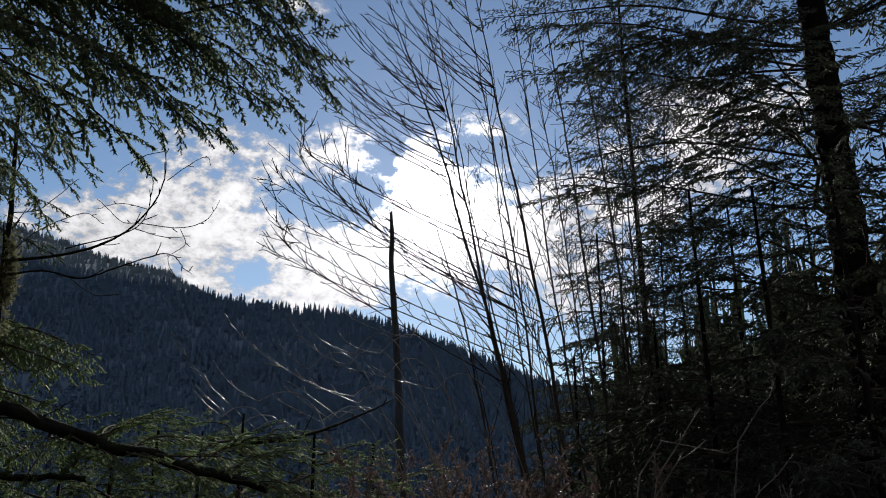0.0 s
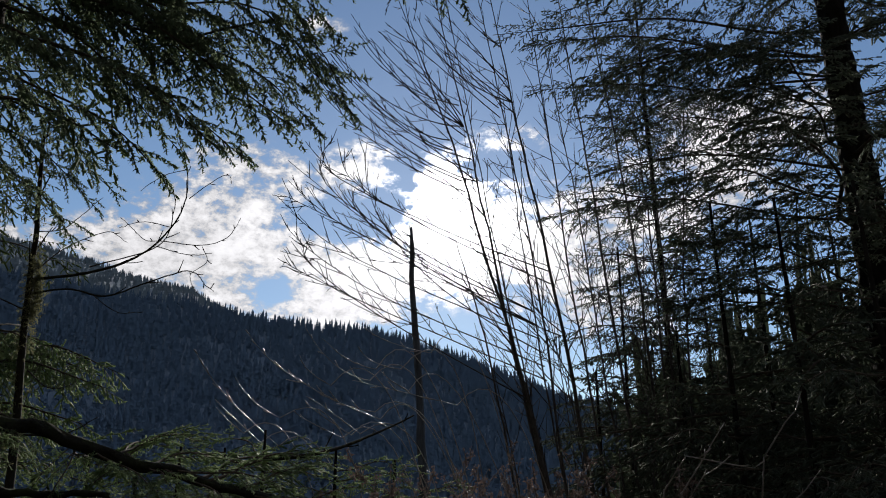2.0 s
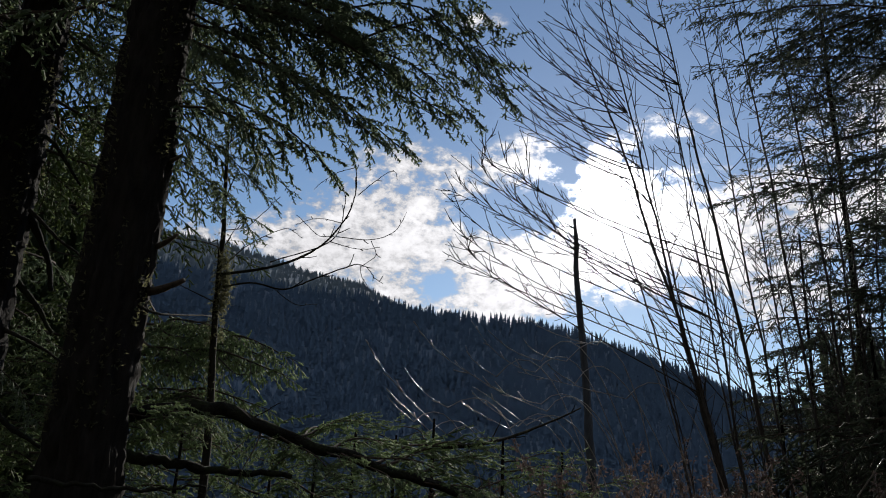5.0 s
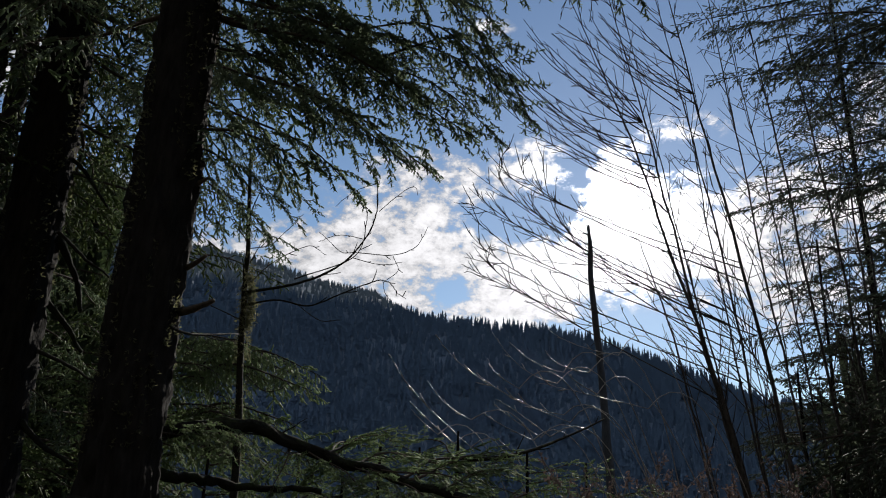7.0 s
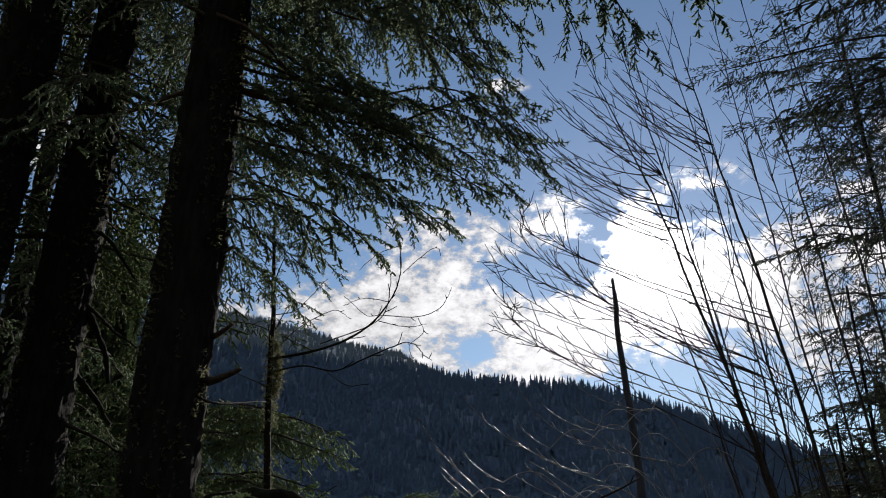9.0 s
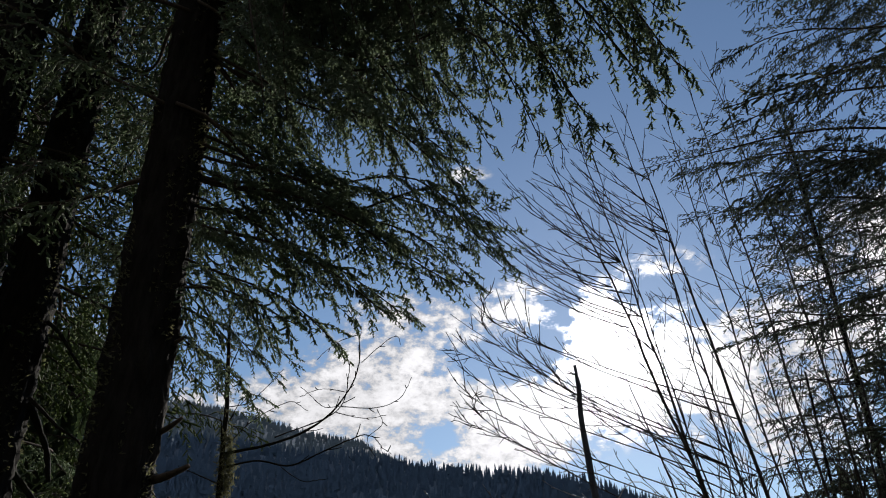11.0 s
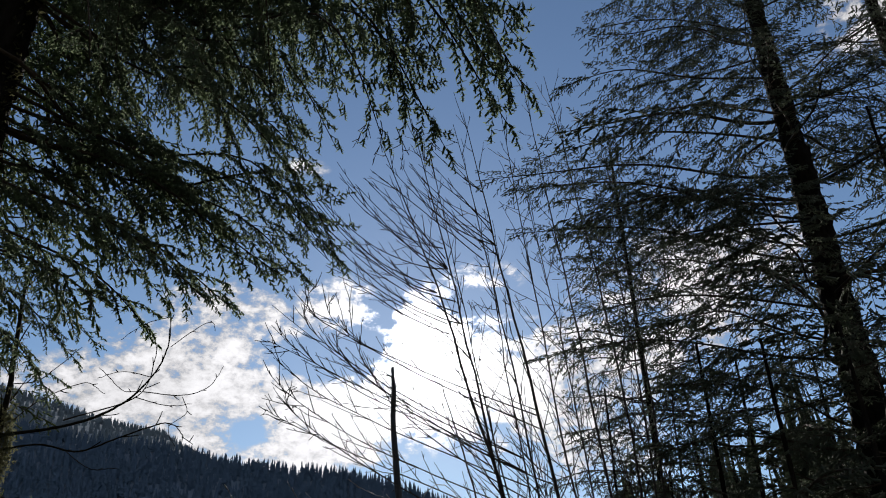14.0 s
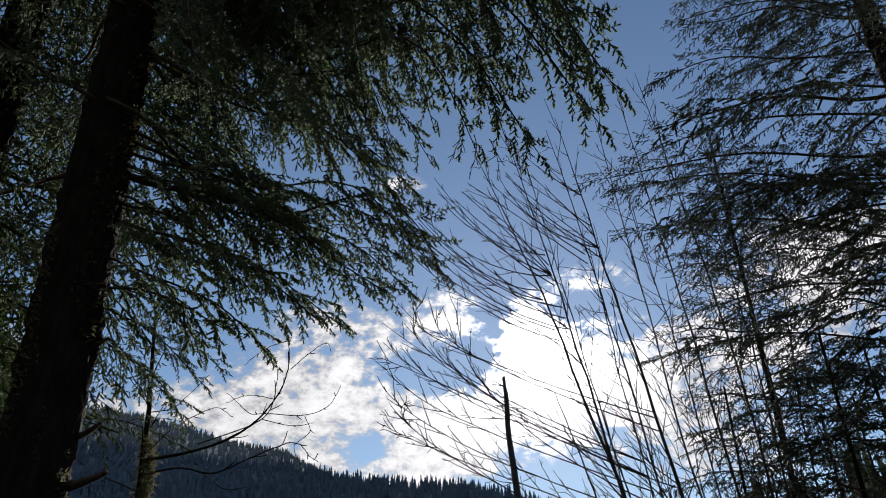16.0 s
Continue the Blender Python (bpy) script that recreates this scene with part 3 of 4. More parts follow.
def whorls(t, kinds, z0, z1, step, count, len0, len1, rise, lean=(0, 0), seed=0, keep=None, droop=0.0):
    """Boughs all round from height z0 to z1, shorter towards the top."""
    r = np.random.default_rng(seed)
    z, turn = z0, r.random() * 6
    while z < z1:
        s = (z - z0) / max(z1 - z0, 0.01)
        for k in range(count):
            a = turn + 2 * np.pi * k / count + r.normal() * 0.25
            L = (len0 + (len1 - len0) * s) * (0.72 + 0.5 * r.random())
            zz = z + r.normal() * step * 0.3
            b = on_trunk(t, zz, lean)
            tip = b + np.array((math.sin(a) * L, math.cos(a) * L, L * (rise + r.normal() * 0.09) - droop * L))
            if keep is None or keep(b, tip):
                put_bough(t, kinds, b, tip, r.normal() * 14, int(r.integers(2)))
        z += step * (0.8 + 0.4 * r.random())
        turn += 2.4


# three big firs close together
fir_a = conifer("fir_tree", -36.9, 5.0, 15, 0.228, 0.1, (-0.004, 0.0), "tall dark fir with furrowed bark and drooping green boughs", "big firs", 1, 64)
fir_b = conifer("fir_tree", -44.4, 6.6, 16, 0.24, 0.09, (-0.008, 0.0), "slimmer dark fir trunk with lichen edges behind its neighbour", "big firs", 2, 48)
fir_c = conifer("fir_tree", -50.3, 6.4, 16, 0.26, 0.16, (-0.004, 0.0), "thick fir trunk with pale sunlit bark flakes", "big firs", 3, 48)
fir_f = conifer("fir_tree", -36.0, 10.5, 15, 0.16, 0.08, (0.0, 0.0), "fir standing behind the others with mossy green limbs", "big firs", 4, 20)

A_TIPS = [  # boughs that draw the crown's edge: base height, tip bearing, elevation, level distance
    (5.3, -8.6, 28.2, 5.0), (6.1, -11.8, 33.6, 4.7), (6.7, -9.6, 37.0, 4.9), (4.6, -18.6, 25.2, 4.7), (4.9, -21.5, 24.6, 5.3),
    (4.2, -25.6, 21.2, 5.6), (5.0, -14.2, 27.2, 5.6), (7.2, -5.3, 37.4, 4.6), (8.2, 1.8, 38.0, 4.7), (8.6, 5.5, 41.0, 4.9),
    (9.0, 10.0, 45.0, 4.6), (4.6, -16.7, 24.8, 5.2), (4.3, -22.2, 22.8, 5.0), (4.0, -26.6, 20.0, 5.2), (3.8, -27.6, 17.8, 5.4),
    (5.0, -11.2, 27.2, 5.3), (8.6, 7.5, 39.5, 4.7), (7.6, -2.5, 37.6, 5.2), (7.9, -33.0, 40.0, 3.7), (6.0, -41.0, 33.0, 6.3),
    (7.4, -42.0, 40.0, 6.0), (4.7, -40.5, 24.0, 6.4), (9.6, 8.5, 42.0, 4.3),
]
A_TIPS += [  # the two lobes that stand out against the sky
    (5.2, -8.8, 28.9, 5.4), (5.4, -10.4, 29.8, 4.9), (6.0, -10.8, 34.4, 5.2), (6.4, -12.6, 35.8, 4.9), (5.0, -13.2, 27.3, 4.8),
]
# and those that fill it: tips above the crown's lower edge
EDGE_AZ, EDGE_EL = (-30, -22, -16, -9.5, -8.5, 2, 6, 11), (18, 23.5, 26, 29, 37.5, 38.2, 40.5, 44)
g = np.random.default_rng(19)
for k in range(17):
    a = -28.0 + 39.0 * ((k * 0.618) % 1.0)
    lo = float(np.interp(a, EDGE_AZ, EDGE_EL)) + 0.8
    e = lo + (48.5 - lo) * (0.04 + 0.94 * g.random() if a > -9 else 0.4 + 0.58 * g.random())
    A_TIPS.append((4.6 + (e - 25) * 0.235 + 0.3 * g.normal(), a, e, 4.2 + 1.5 * g.random()))
for k in range(18):
    a, e = -29.0 + 21.0 * ((k * 0.618) % 1.0), 37.0 + 11.5 * g.random()
    A_TIPS.append((4.8 + (e - 25) * 0.235 + 0.4 * g.normal(), a, e, 4.3 + 1.4 * g.random()))
for k, (zb, a, e, rr) in enumerate(A_TIPS):
    put_bough(fir_a, FIR_BOUGHS, on_trunk(fir_a, zb, (-0.004, 0)), at(a, e, rr), ((k * 37) % 41) - 20, k)
    if k % 6 or a < -34 or e > 31:
        continue
    # a shorter bough closer to the trunk thickens the mass
    b = on_trunk(fir_a, zb - 0.25, (-0.004, 0))
    q = b + (np.array(at(a, e, rr)) - b) * (0.5 + 0.22 * ((k * 7) % 5) / 4) + np.array((0.2 * math.sin(k * 1.7), 0.35 * math.cos(k * 2.3), -0.12))
    put_bough(fir_a, FIR_INNER, b, q, ((k * 53) % 61) - 30, k)
for zb, a, e, rr in ((8.4, -41.0, 42.0, 6.4), (6.9, -39.5, 35.0, 6.0), (6.0, -47.6, 32.0, 7.2), (3.0, -39.0, 8.0, 7.0), (2.6, -40.0, 4.0, 6.6), (4.6, -40.0, 19.0, 7.8), (5.4, -39.0, 26.0, 8.0), (6.4, -38.6, 31.0, 7.4), (3.4, -38.8, 12.0, 8.2), (7.5, -40.0, 38.0, 7.0), (5.8, -48.0, 30.0, 5.4), (7.0, -47.0, 37.0, 5.6), (4.0, -47.0, 18.0, 8.0)):
    put_bough(fir_b, FIR_INNER, on_trunk(fir_b, zb, (-0.008, 0)), at(a, e, rr), 10, None)
for zb, a, e, rr in ((8.6, -46.0, 42.0, 6.8), (9.0, -53.0, 43.0, 5.6), (7.0, -54.0, 35.0, 5.4), (3.4, -46.0, 14.0, 7.6), (7.0, -46.0, 34.0, 7.8), (5.6, -46.2, 27.0, 7.9), (4.4, -46.0, 20.0, 8.0), (8.0, -44.0, 40.0, 6.0)):
    put_bough(fir_c, FIR_INNER, on_trunk(fir_c, zb), at(a, e, rr), -8, None)
for t, ln, sd in ((fir_b, (-0.008, 0), 51), (fir_c, (-0.004, 0), 52)):
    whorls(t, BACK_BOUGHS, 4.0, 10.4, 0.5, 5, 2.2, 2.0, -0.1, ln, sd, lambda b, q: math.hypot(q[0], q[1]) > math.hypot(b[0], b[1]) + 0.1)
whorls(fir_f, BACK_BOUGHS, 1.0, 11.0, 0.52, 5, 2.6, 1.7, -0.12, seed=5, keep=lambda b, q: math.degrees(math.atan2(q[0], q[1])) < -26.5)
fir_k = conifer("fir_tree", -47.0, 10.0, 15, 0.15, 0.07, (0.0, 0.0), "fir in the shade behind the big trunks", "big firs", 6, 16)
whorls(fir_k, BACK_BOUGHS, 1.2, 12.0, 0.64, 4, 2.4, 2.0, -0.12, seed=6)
# short dense boughs round the first fir's stem, behind its long ones
whorls(fir_a, FIR_INNER, 5.0, 10.2, 0.42, 4, 1.9, 1.9, -0.1, (-0.004, 0), 53, lambda b, q: math.hypot(q[0], q[1]) > math.hypot(b[0], b[1]) - 0.15)
g = np.random.default_rng(57)
for k in range(16):
    a, e = -33.0 + 22.0 * ((k * 0.618) % 1.0), 31.0 + 15.0 * g.random()
    put_bough(fir_a, FIR_INNER, on_trunk(fir_a, 4.6 + (e - 25) * 0.24 + 0.2 * g.normal(), (-0.004, 0)), at(a, e, 5.4 + 1.2 * g.random()), g.normal() * 15)
# their high crowns, added above the view to shade the trunks
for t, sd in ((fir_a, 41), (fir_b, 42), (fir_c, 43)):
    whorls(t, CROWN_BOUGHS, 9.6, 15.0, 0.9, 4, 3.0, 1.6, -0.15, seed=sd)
stub(fir_a, at(-34.6, 16.2, 4.95), (0.9, -0.2, 0.25), 0.16, 0.022, BARK_LIMB)
stub(fir_a, at(-34.6, 13.1, 4.95), (1.0, -0.1, 0.12), 0.24, 0.03, BARK_LIMB)
stub(fir_a, at(-34.8, 22.0, 4.95), (1.0, -0.1, 0.3), 0.1, 0.018, BARK_LIMB)
# mossy limbs of the second fir, drooping between the trunks, and a bare one from the first
for k, (tree, ways, rad, mat, text) in enumerate((
        (fir_b, ((-43.4, 17.4, 6.6), (-42.2, 15.9, 6.6), (-41.2, 14.2, 6.6), (-40.6, 12.4, 6.6)), 0.036, MOSS, "stout mossy drooping limb"),
        (fir_b, ((-43.0, 17.2, 6.5), (-41.0, 15.8, 6.4), (-39.2, 14.7, 6.3)), 0.016, LICHEN, ""),
        (fir_b, ((-43.0, 9.5, 6.5), (-41.2, 8.9, 6.4), (-39.0, 8.0, 6.2)), 0.017, LICHEN, ""),
        (fir_b, ((-43.2, 12.9, 6.6), (-41.8, 11.6, 6.6), (-40.2, 9.6, 6.6)), 0.03, MOSS, "mossy drooping limb"),
        (fir_b, ((-43.0, 5.0, 6.5), (-41.4, 3.6, 6.4), (-39.4, 2.6, 6.3)), 0.026, MOSS, ""),
        (fir_b, ((-43.6, 22.4, 6.6), (-42.0, 21.4, 6.5), (-40.2, 19.6, 6.4)), 0.02, MOSS, ""),
        (fir_a, ((-35.4, 12.2, 4.9), (-34.0, 11.7, 4.9), (-32.2, 11.7, 5.2), (-30.4, 11.9, 5.6)), 0.009, LICHEN, ""))):
    g = np.random.default_rng(750 + k)
    Q = through_points([at(*w) for w in ways], 18) - np.array(tree.location)
    Q = Q + np.cumsum(g.normal(size=Q.shape) * 0.004, 0) * np.linspace(0, 1, 18)[:, None]
    limb = Soup()
    limb.tube(Q, np.linspace(rad, rad * 0.45, 18), 8, 0.12)
    part("bare_limb", limb.done("bare_limb", mat), tree, text)

TUFT = leaf_material("lichen_tufts", (0.03, 0.034, 0.02), (0.09, 0.092, 0.055), (0.22, 0.22, 0.12), 0.45)


def tufts(tree, count, z0, z1, r0, r1, height, lean, seed, size=0.022):
    """Lichen and moss flakes standing off the bark in patches."""
    g = np.random.default_rng(seed)
    z = z0 + (z1 - z0) * g.random(count * 3)
    a = g.random(count * 3) * 2 * np.pi
    keep = np.array([noise.noise((math.cos(t) * 1.5, math.sin(t) * 1.5, h * 1.6 + seed)) for t, h in zip(a, z)]) > 0.08
    z, a = z[keep][:count], a[keep][:count]
    R = r0 + (r1 - r0) * z / height
    d = np.stack([np.cos(a), np.sin(a), 0 * a], -1)
    P = d * R[:, None] + np.stack([lean * z, 0 * z, z], -1)
    s = Soup()
    s.blades(P - d * 0.006, P + d * 0.01 + g.normal(size=P.shape) * 0.008, 0.006, size, size * 0.35, 0.6, 0.8, 1.0)
    part("lichen", s.done("lichen", TUFT, False), tree, "pale lichen and moss tufts")


tufts(fir_a, 2600, 0.6, 7.0, 0.228, 0.1, 15, -0.004, 31, 0.026)
tufts(fir_b, 2000, 0.6, 7.5, 0.24, 0.09, 16, -0.008, 32, 0.026)
tufts(fir_c, 1600, 1.0, 7.5, 0.26, 0.16, 16, -0.004, 33, 0.03)

# low mossy limbs reaching out of the near fir, with green sprays along them
for k, (ways, r0, r1, text) in enumerate((
        (((-34.6, 4.9), (-29.6, 5.8), (-26.9, 5.2), (-23.3, 3.9), (-20.1, 3.3), (-16.5, 2.2), (-12.0, 1.2)), 0.044, 0.027, "thick mossy low limb"),
        (((-34.6, 2.2), (-31.7, 2.1), (-28.6, 1.7), (-23.5, 1.7)), 0.036, 0.016, "mossy low limb"),
        (((-39.8, 0.5), (-33.7, 0.2), (-29.0, 0.7)), 0.014, 0.006, "thin bare limb crossing the trunk"))):
    Q = through_points([at(a, e, 5.3 if k < 2 else 4.7) for a, e in ways], 24)
    Q = Q + np.array([(0, 0, 0.008 * math.sin(i * 1.3) + 0.006 * math.sin(i * 2.9)) for i in range(24)])
    limb = Soup()
    limb.tube(Q - np.array(fir_a.location), np.linspace(r0, r1, 24), 12, 0.16)
    part("low_limb", limb.done("low_limb", MOSS), fir_a, text)
    if k == 0:
        P = Q
for k, (i, a, e, rr) in enumerate(((8, -24, 2.6, 6.2), (10, -20, 1.2, 5.0), (12, -22, 4.6, 6.3), (13, -17, 4.0, 6.1), (15, -15, 0.4, 5.0), (17, -13, 4.0, 6.2), (20, -10, 3.4, 5.9), (23, -6.5, 2.2, 5.6), (21, -9.0, 0.6, 5.0), (18, -11, 4.4, 6.0), (9, -27, 0.0, 5.2), (11, -18.5, 5.4, 6.0), (14, -19.5, 2.0, 4.9), (16, -12.5, 2.2, 5.0))):
    put_bough(fir_a, YOUNG_BOUGHS, P[i], at(a, e, rr), (k * 29) % 50 - 25)
GREEN_BOUGHS = [bough_meshes(170 + i, L, NEEDLES_Y, 0.072, 0.0075, 0.023, 0.01, 0.018, f, 0.095, 0.04, 0.25, 0.25, dense=0.6) for i, (L, f) in enumerate(((0.8, 0.5), (1.2, 0.44)))]
for k, (a, rr, hh, wide) in enumerate(((-31.0, 7.4, 2.2, 1.1), (-25.0, 7.0, 2.1, 1.1), (-19.5, 6.8, 2.2, 1.1), (-14.0, 6.6, 2.3, 1.1), (-9.0, 6.4, 2.15, 0.9), (-38.5, 8.0, 3.2, 1.2), (-16.5, 7.6, 2.3, 1.1), (-22.0, 6.0, 1.9, 1.0), (-5.0, 6.9, 2.1, 0.9))):
    bush = conifer("young_fir", a, rr, hh, 0.03, 0.01, (0.0, 0.0), "bushy green young fir on the forest floor", "young firs", 80 + k, 10)
    whorls(bush, GREEN_BOUGHS, bush.location.z + 0.7, bush.location.z + hh * 0.97, 0.24, 5, wide * 1.15, 0.45, 0.1, seed=90 + k)
# half-lit boughs of the fir behind, in loose tiers seen beyond the thin dead sapling
for k, (zb, a, e, rr) in enumerate(((3.55, -23.8, 9.7, 7.9), (3.4, -24.6, 9.3, 8.3), (3.7, -26.0, 10.3, 8.4), (3.3, -24.4, 8.7, 7.6), (3.6, -28.0, 10.9, 8.2), (3.2, -26.6, 8.8, 8.4), (2.75, -25.4, 6.3, 7.7), (2.7, -26.4, 6.0, 8.1), (2.6, -27.6, 5.8, 7.6), (2.2, -28.4, 3.6, 7.5))):
    put_bough(fir_f, FRINGE_BOUGHS, on_trunk(fir_f, zb), at(a, e, rr), (k * 31) % 24 - 12)
g = np.random.default_rng(171)
for k in range(8):
    e = 4.2 + 6.6 * (k / 7)
    put_bough(fir_f, FRINGE_BOUGHS, at(-35.0 + 2 * g.random(), e + 0.9, 9.0 + 0.8 * g.random()), at(-31.4 + 2.2 * g.random(), e, 7.9 + 0.9 * g.random()), g.normal() * 16)
# and hanging sprays over the foot of the low limb
for k, (a, e) in enumerate(((-32.6, 4.6), (-31.2, 4.9), (-30.2, 4.2), (-33.4, 5.4), (-31.8, 3.4))):
    put_bough(fir_a, YOUNG_BOUGHS, P[k], at(a + 1.2, e, 4.9), (k * 29) % 50 - 25)

# dark conifers on the other side
hem_d = conifer("hemlock_tree", 28.3, 8.3, 14, 0.22, 0.03, (0.004, 0.0), "dark hemlock with dense level boughs against the sky", "dark hemlocks", 11, 28)
D_TIPS = [(6.0, 5.5, 33.4, 7.0), (6.2, 12.0, 31.0, 6.4), (7.9, 10.6, 40.4, 7.0), (8.6, 13.5, 44.2, 7.2), (5.3, 12.5, 27.0, 7.2), (4.9, 9.0, 24.5, 8.0),
          (4.4, 6.2, 21.2, 8.0), (3.7, 15.5, 19.0, 7.0), (3.0, 13.5, 15.0, 7.6), (7.0, 7.5, 36.0, 7.6), (6.6, 3.2, 34.0, 7.8), (7.4, 15.0, 36.6, 6.2),
          (5.6, 18.0, 28.5, 6.4), (4.0, 19.0, 18.5, 6.4), (9.2, 17.0, 45.5, 6.8), (9.8, 20.0, 48.0, 6.6), (8.4, 19.5, 42.0, 6.2), (6.9, 38.0, 36.5, 7.4), (5.5, 5.6, 30.2, 7.9)]
for k, (zb, a, e, rr) in enumerate(D_TIPS):
    put_bough(hem_d, HEM_BOUGHS, on_trunk(hem_d, zb), at(a, e, rr), ((k * 37) % 31) - 15, k)
whorls(hem_d, HEM_BOUGHS, 3.8, 11.2, 1.0, 5, 2.8, 1.8, -0.02, seed=12)
whorls(hem_d, HEM_FAR, 4.2, 13.4, 2.0, 5, 2.7, 1.3, -0.02, seed=14)
whorls(hem_d, DARK_BOUGHS, 0.8, 3.6, 0.55, 4, 2.6, 2.3, -0.06, seed=13)
hem_g = conifer("hemlock_tree", 36.8, 9.0, 13, 0.15, 0.03, (0.0, 0.0), "dark hemlock standing behind the larger one in shade", "dark hemlocks", 15, 16)
whorls(hem_g, DARK_BOUGHS, 1.0, 12.0, 0.72, 4, 2.3, 1.1, -0.04, seed=16)
hem_e = conifer("hemlock_tree", 14.6, 10.0, 9.0, 0.055, 0.015, (0.0, 0.0), "slender young hemlock behind the bare stems", "dark hemlocks", 12, 14)
whorls(hem_e, HEM_FAR, 0.6, 8.4, 0.33, 5, 1.85, 0.7, -0.02, seed=21)
for k, (a, rr, hh, rad, wide) in enumerate(((22.8, 6.8, 4.2, 0.035, 1.6), (28.0, 6.2, 4.0, 0.04, 1.6), (18.6, 7.6, 4.6, 0.035, 1.5), (34.0, 7.4, 6.6, 0.05, 1.9), (21.0, 9.6, 5.3, 0.05, 1.9), (26.0, 10.8, 5.9, 0.05, 1.9), (31.5, 9.6, 5.8, 0.05, 1.9), (13.5, 10.6, 4.4, 0.035, 1.6), (17.4, 10.3, 4.9, 0.04, 1.7), (19.6, 11.2, 5.4, 0.04, 1.8), (11.6, 9.8, 5.2, 0.03, 1.5), (15.2, 8.8, 3.8, 0.035, 1.4), (9.4, 9.0, 3.4, 0.03, 1.2))):
    bush = conifer("young_hemlock", a, rr, hh, rad, 0.012, (0.0, 0.0), "dense young hemlock in deep shade", "young hemlocks", 13 + k, 12)
    whorls(bush, DARK_BOUGHS if k < 10 else HEM_FAR, bush.location.z + 0.8, bush.location.z + hh * 0.95, 0.62 if k < 7 else 0.45 if k < 10 else 0.42, 4 if k < 7 else 5, wide, 0.45, -0.05, seed=22 + k)

# ---- bare broadleaf stems ----


def twigs(s, P, r0, level, seed_rng, density, pull, ratio=0.36, first=0.3, sides=3, spread=44, flatten=0.5):
    """Side shoots along a curve, and shoots on those."""
    n = len(P)
    ln = np.linalg.norm(np.diff(P, axis=0), axis=1).sum()
    x = first + 0.08 * seed_rng.random()
    turn = seed_rng.random() * 6
    while x < 0.98:
        k = x * (n - 1)
        i = min(int(k), n - 2)
        p = P[i] + (P[i + 1] - P[i]) * (k - i)
        d = P[i + 1] - P[i]
        d /= np.linalg.norm(d) + 1e-9
        q = np.cross(d, (math.cos(turn), math.sin(turn) * flatten, 0.3 * math.sin(turn * 1.7)))
        q /= np.linalg.norm(q) + 1e-9
        sp = radians(spread + seed_rng.normal() * 9)
        w = d * math.cos(sp) + q * math.sin(sp) + np.array(pull) * 0.35
        w /= np.linalg.norm(w)
        L = ln * ratio * (1 - x * 0.72) * (0.5 + 0.75 * seed_rng.random())
        m = 6 if level > 0 else 4
        t = np.linspace(0, 1, m)
        up = np.array((0, 0, 1.0)) - w * w[2]
        C = p + w * (t * L)[:, None] + up * (0.13 * L * t ** 2)[:, None] + seed_rng.normal(size=(m, 3)) * 0.012 * L * t[:, None]
        rr = max(0.0058 if level > 0 else 0.0047, r0 * (1 - x * 0.8) * 0.38)
        s.tube(C, np.linspace(rr, 0.0031, m), sides)
        if level > 0 and L > 0.15:
            twigs(s, C, rr, level - 1, seed_rng, density * 1.3, np.array(pull) * 0.5, 0.4, 0.15, 3, 44, flatten)
        x += density / max(ln, 0.2) * (0.7 + 0.6 * seed_rng.random())
        turn += 2.3 + seed_rng.normal() * 0.4


def stem_part(tree, name, base, mid, tip, r0, r1, mat, level=1, density=0.22, pull=(-0.25, 0, 0.5), first=0.3, ratio=0.36, seed=0, sides=8, n=22, label="", wob=0.012, spread=44):
    g = np.random.default_rng(seed)
    P = bend(np.asarray(base), np.asarray(mid), np.asarray(tip), n)
    ln = np.linalg.norm(P[-1] - P[0])
    t = np.linspace(0, 1, n)
    P = P + (g.normal(size=(n, 3)).cumsum(0) * wob * ln / math.sqrt(n)) * (np.sin(np.pi * t) * 0.6)[:, None]
    s = Soup()
    Q = P - np.array(tree.location)
    s.tube(Q, r0 + (r1 - r0) * t ** 0.85, sides)
    if level >= 0:
        twigs(s, Q, r0, level, g, density, pull, ratio, first, 3, spread)
    return part(name, s.done(name, mat), tree, label)


# bare dead twigs dangling below the high boughs
for k, (a0, e0, a1, e1) in enumerate(((-5.8, 38.6, -6.4, 35.8), (-4.4, 38.2, -4.0, 35.2), (-3.0, 38.4, -2.0, 35.9), (-1.2, 38.2, -1.8, 36.0), (-7.2, 39.2, -8.2, 36.6))):
    stem_part(fir_a, "dead_twig", at(a0, e0, 5.1), at((a0 + a1) / 2 + 0.4, (e0 + e1) / 2, 5.1), at(a1, e1, 5.05), 0.0045, 0.0018, BARK_LIMB, 0, 0.06, (0, 0, -0.5), 0.2, 0.35, 700 + k, 4, 10, "", 0.05)


def foot(bearing, reach):
    p = at(bearing, 0, reach)
    p[2] = ground_z(p[0], p[1]) - 0.1
    return p


